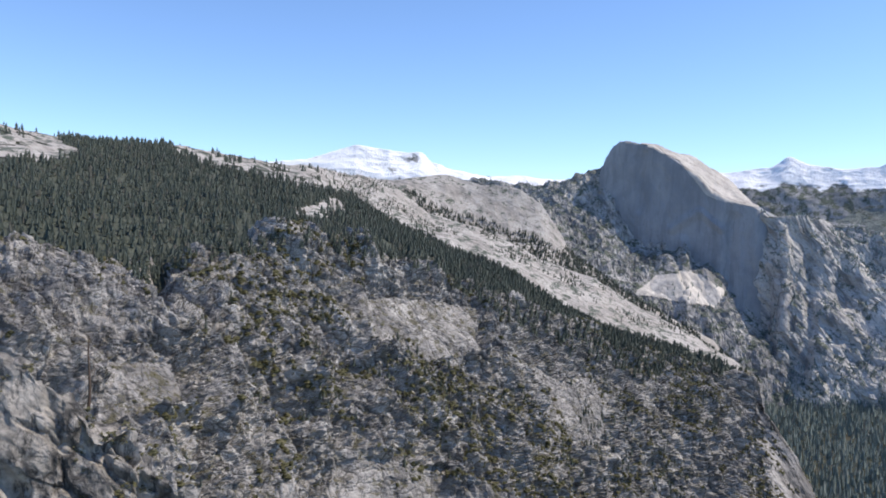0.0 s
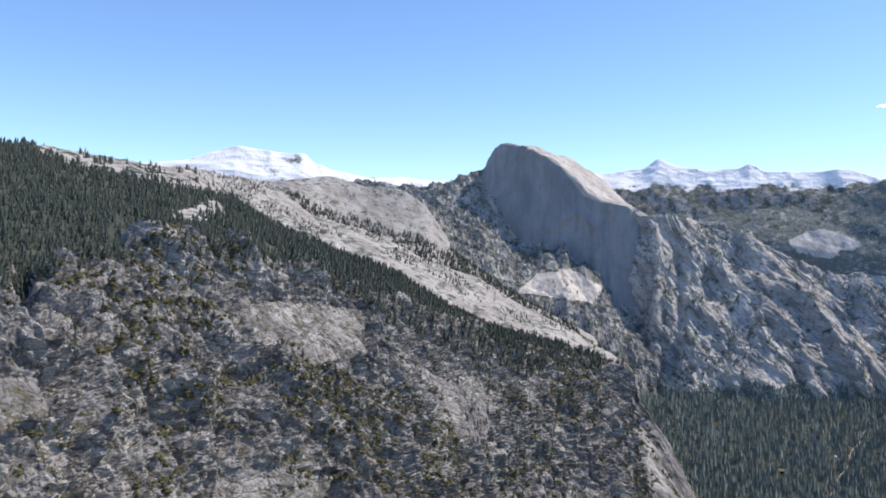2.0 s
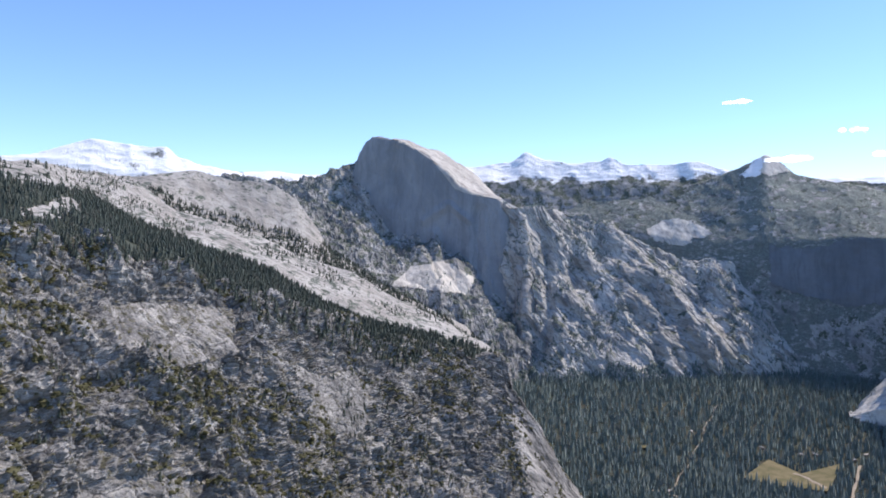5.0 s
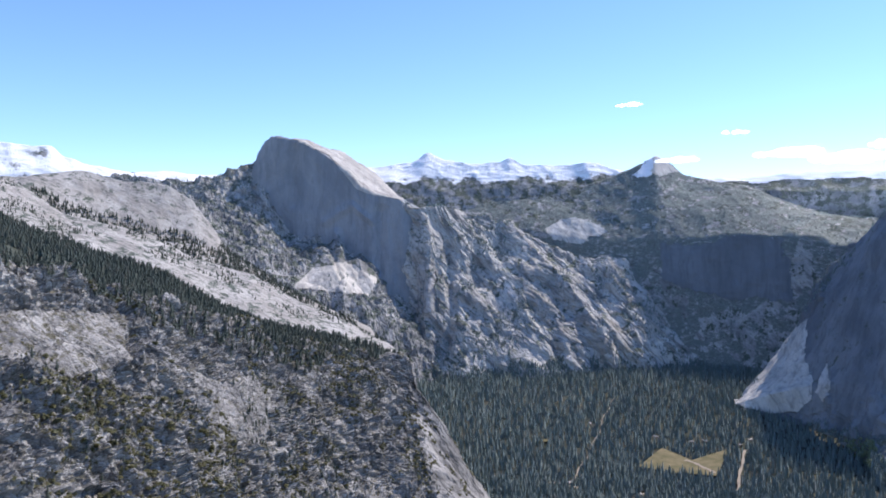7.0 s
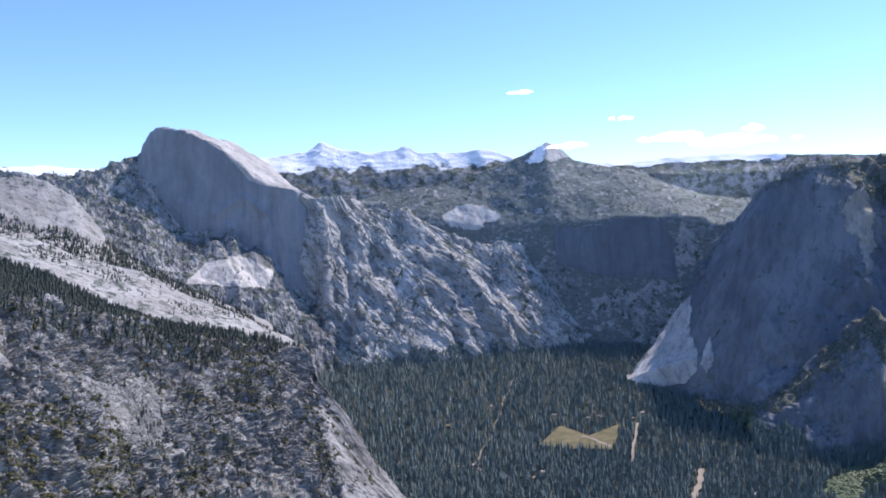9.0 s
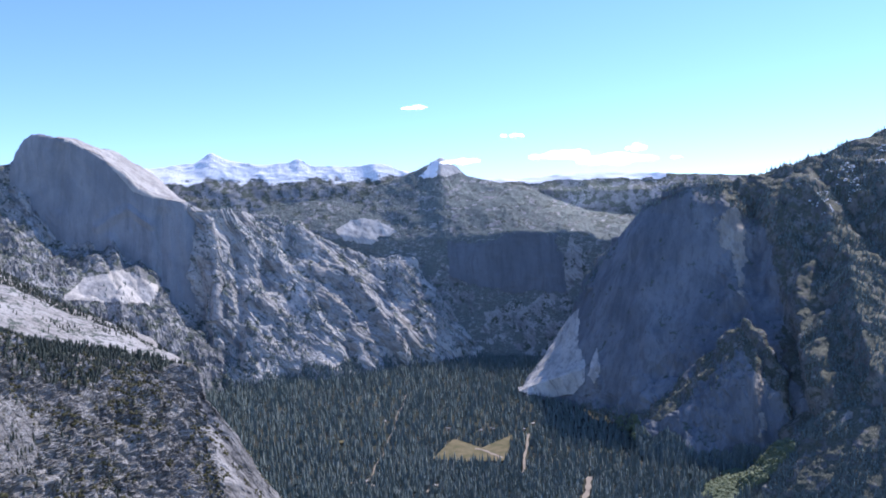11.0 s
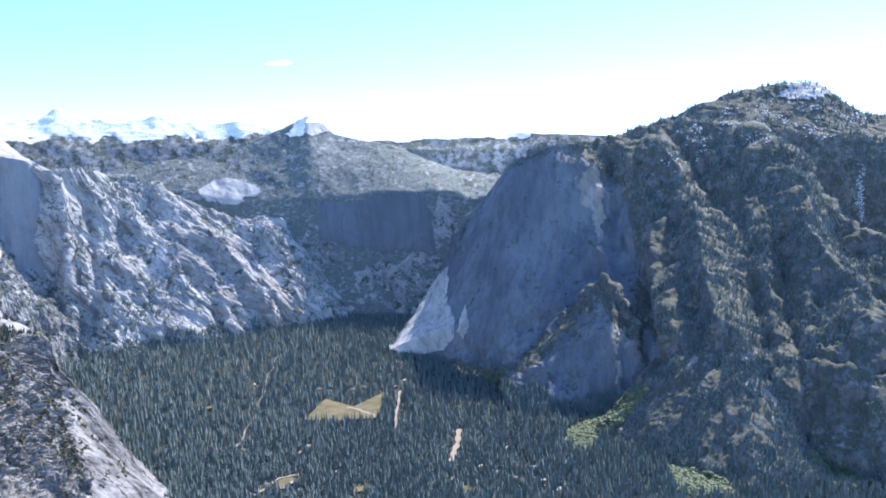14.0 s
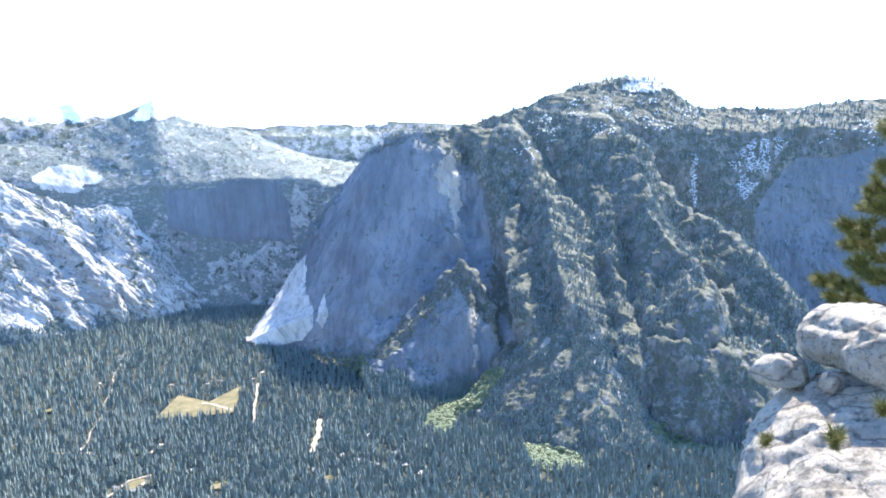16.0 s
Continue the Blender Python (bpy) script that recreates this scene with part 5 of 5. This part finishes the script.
def tuft(at, way, count, length):
    """A bottlebrush of thin needles round a twig's end."""
    co, faces = [], []
    for _ in range(count):
        base = at - way * PR.uniform(0, length * 1.1)
        d = (way * PR.uniform(0.2, 1.0) + Vector((PR.gauss(0, 1), PR.gauss(0, 1), PR.gauss(0, 1))).normalized() * 0.75).normalized()
        side = d.orthogonal().normalized() * length * 0.035
        k = len(co)
        tip = base + d * length * PR.uniform(0.7, 1.1)
        co += [tuple(base - side), tuple(base + side), tuple(tip)]
        faces.append((k, k + 1, k + 2))
    return co, faces


def pine(base, height, label):
    root = new("pine_tree")
    root.location = base
    stem = [Vector((0.05 * math.sin(k), 0.04 * math.cos(2 * k), height * k / 9 - 0.2)) for k in range(10)]
    co, f = tube(stem, [0.11 * (1 - k / 10.5) for k in range(10)], 9)
    mesh("trunk", co, f, bark, True, root)
    for i in range(15):
        h = height * (0.14 + 0.057 * i)
        a = radians((95, 75, 250, 110, 60, 190, 88, 320, 105, 70, 20, 92, 150, 230, 80)[i]) + PR.uniform(-0.1, 0.1)
        reach = height * 0.44 * (1 - 0.55 * i / 15) * PR.uniform(0.75, 1.05)
        out = Vector((math.cos(a), math.sin(a), 0))
        pts = [Vector((0, 0, h)) + out * reach * t / 6 + Vector((PR.uniform(-0.03, 0.03), PR.uniform(-0.03, 0.03), reach * (0.25 * (t / 6) ** 2 - 0.06 * t / 6))) for t in range(7)]
        co, f = tube(pts, [0.03 * (1 - t / 7.5) for t in range(7)], 6)
        limb = mesh("limb", co, f, bark, True, root)
        nco, nf = [], []
        for t in (4, 5, 6, 6):
            for s in range(3):
                w = (out * PR.uniform(0.3, 1) + Vector((PR.gauss(0, 0.6), PR.gauss(0, 0.6), PR.uniform(0, 0.9)))).normalized()
                e = pts[t] + w * PR.uniform(0.12, 0.28)
                c2, f2 = tuft(e, w, 170, 0.16)
                nf += [tuple(v + len(nco) for v in q) for q in f2]
                nco += c2
        mesh("needles", nco, nf, needle_green, False, limb)
    return tagged(root, label, "tree")


pine(site(93.5, -13.2, 11.4), 2.9, "small yellow-green pine growing beside the boulders")


def tuftgrass(at, size, label):
    co, f = [], []
    for _ in range(26):
        w = Vector((PR.gauss(0, 0.5), PR.gauss(0, 0.5), 1)).normalized()
        c2, f2 = tuft(w * size * PR.uniform(0.4, 1), w, 14, size * 0.7)
        f += [tuple(v + len(co) for v in q) for q in f2]
        co += c2
    ob = mesh("ledge_shrub", co, f, needle_green)
    ob.location = at
    return tagged(ob, label, "shrub", "shrubs on the ledge")


tuftgrass(site(87.6, -19.2, 6.0), 0.14, "small yellow-green shrub in a crack of the ledge")
tuftgrass(site(83.3, -19.6, 6.2), 0.1, "dry yellowish tuft on the ledge")
tuftgrass(site(90.4, -16.9, 6.8), 0.13, "yellow-green shrub beside the boulders")

# ---- clouds ----
m = Nodes("cloud_vapour", 1.0)
white = m.tree.nodes.new("ShaderNodeAddShader")
for k, kind in enumerate(("ShaderNodeBsdfTranslucent", "ShaderNodeBsdfDiffuse")):
    lobe = m.tree.nodes.new(kind)
    lobe.inputs[0].default_value = (0.9, 0.9, 0.9, 1)
    m.put(white.inputs[k], lobe.outputs[0])
clear_air = m.tree.nodes.new("ShaderNodeBsdfTransparent")
blend = m.tree.nodes.new("ShaderNodeMixShader")
m.put(blend.inputs[0], m.ramp(m.noise(50, 6, 0.65), 0.34, 0.6, 0.0, 0.75))
m.put(blend.inputs[1], clear_air.outputs[0])
m.put(blend.inputs[2], white.outputs[0])
m.put(m.tree.nodes["Material Output"].inputs[0], blend.outputs[0])
cloud_white = m.mat


def cloud(bearing, rise, wide, tall, seed):
    """A small cloud: overlapping ragged puffs, flat below."""
    r = random.Random(seed)
    co, f = [], []
    base_co, base_f = ball(3)
    for i in range(9):
        t = r.uniform(-1, 1)
        s = (1 - 0.6 * abs(t)) * r.uniform(0.35, 0.6)
        p = base_co * (1 + 0.4 * fbm(base_co + i + seed, 0.8, 4, seed))[:, None]
        p = p * np.array((wide * 0.4 * s, wide * 0.3 * s, tall * s)) + np.array((t * wide * 0.5, r.uniform(-20, 20), tall * 0.3 * s))
        f += (base_f + len(co)).tolist()
        co += p.tolist()
    ob = mesh("cloud", co, f, cloud_white, True)
    ob.matrix_world = Matrix.Translation(site(bearing, rise, 4700)) @ Matrix.Rotation(radians(-bearing), 4, "Z")
    return tagged(ob, "small thin white fair-weather cloud", "cloud", "clouds above the far range", "structure")


for spec in ((39.5, 8.35, 150, 24, 1), (46.3, 6.1, 150, 30, 4), (49.9, 4.5, 380, 60, 6), (54.4, 4.0, 560, 66, 8), (55.1, 4.8, 130, 40, 9), (42.9, 4.4, 260, 36, 11)):
    cloud(*spec)

# ---- single trees and buildings ----


def conifer_tree(label):
    root = new("conifer")
    co, f = tube([Vector((0, 0, -0.5)), Vector((0.05, 0, 4)), Vector((0, 0.05, 10)), Vector((0, 0, 17))], [0.45, 0.38, 0.25, 0.05], 6)
    mesh("trunk", co, f, bark, True, root)
    co, f = conifer_form(6, 7, rng)
    mesh("crown", co * np.array((19, 19, 19)) + np.array((0, 0, 0.6)), f, conifer_green, False, root)
    return tagged(root, label, "tree", "conifers standing on the bluff")


first = conifer_tree("tall dark green conifer on a granite ledge")
seats = bluff.spots(4000, rng, lambda p: (polar(p)[1] > -17) & (fbm(p, 140, 3, 55) > 0.05), 0.45)[:90]
for i, q in enumerate(seats):
    m4 = Matrix.Translation(q) @ Matrix.Rotation(i * 1.3, 4, "Z")
    if i == 0:
        first.matrix_basis = m4
    else:
        t = copy_thing(first, m4)
        t.scale = [0.6 + 0.5 * ((i * 37) % 10) / 10] * 3


def snag(base, height, label):
    root = new("dead_tree")
    root.location = base
    co, f = tube([Vector((0.1 * math.sin(k), 0, height * k / 6 - 0.3)) for k in range(7)], [0.16 * (1 - k / 7) + 0.02 for k in range(7)], 6)
    mesh("trunk", co, f, bark, True, root)
    for i in range(12):
        h, a = height * (0.3 + 0.055 * i), i * 2.4
        r = height * 0.14 * (1 - i / 16)
        out = Vector((math.cos(a), math.sin(a), 0.25))
        co, f = tube([Vector((0, 0, h)), Vector((0, 0, h)) + out * r * 0.5, Vector((0, 0, h)) + out * r], [0.04, 0.03, 0.01], 5)
        mesh("limb", co, f, bark, True, root)
    return tagged(root, label, "tree")


snag(site(-22.7, -11.8, 88), 7.5, "bare brown dead tree behind the outcrop")

m = Nodes("pale_roof", 0.6)
roofing = m.done(m.mix(m.noise(3, 5), (0.26, 0.25, 0.24), (0.42, 0.4, 0.38)))
m = Nodes("cabin_boards", 0.8)
boards = m.done(m.mix(m.noise(0.8, 5, at=m.stretch(1, 1, 6)), (0.2, 0.15, 0.1), (0.36, 0.29, 0.21)))


def cabin(at, turn, w, d, label):
    root = new("cabin")
    root.matrix_basis = Matrix.Translation(at) @ Matrix.Rotation(turn, 4, "Z")
    h = 5.0
    co = [(x * w / 2, y * d / 2, z) for z in (-1, h) for x, y in ((-1, -1), (1, -1), (1, 1), (-1, 1))]
    mesh("wall", co, [(0, 1, 5, 4), (1, 2, 6, 5), (2, 3, 7, 6), (3, 0, 4, 7)], boards, False, root)
    e, r = 0.6, h + d * 0.3
    co = [(-w / 2 - e, -d / 2 - e, h - 0.2), (w / 2 + e, -d / 2 - e, h - 0.2), (w / 2 + e, 0, r), (-w / 2 - e, 0, r), (w / 2 + e, d / 2 + e, h - 0.2), (-w / 2 - e, d / 2 + e, h - 0.2)]
    co += [(x, y, z - 0.3) for x, y, z in co]
    mesh("roof", co, [(0, 1, 2, 3), (3, 2, 4, 5), (6, 9, 8, 7), (9, 11, 10, 8), (0, 6, 7, 1), (5, 4, 10, 11), (0, 3, 9, 6), (3, 5, 11, 9), (1, 7, 8, 2), (2, 8, 10, 4)], roofing, False, root)
    return tagged(root, label, "building", "buildings on the valley floor")


for i, (bb, rr) in enumerate(CABINS):
    cabin(floor_site(bb, rr) + Vector((0, 0, 4)), i * 0.8, 15 + 5 * (i % 3), 9 + 2 * (i % 2), "low wooden building with a pale roof among the pines")
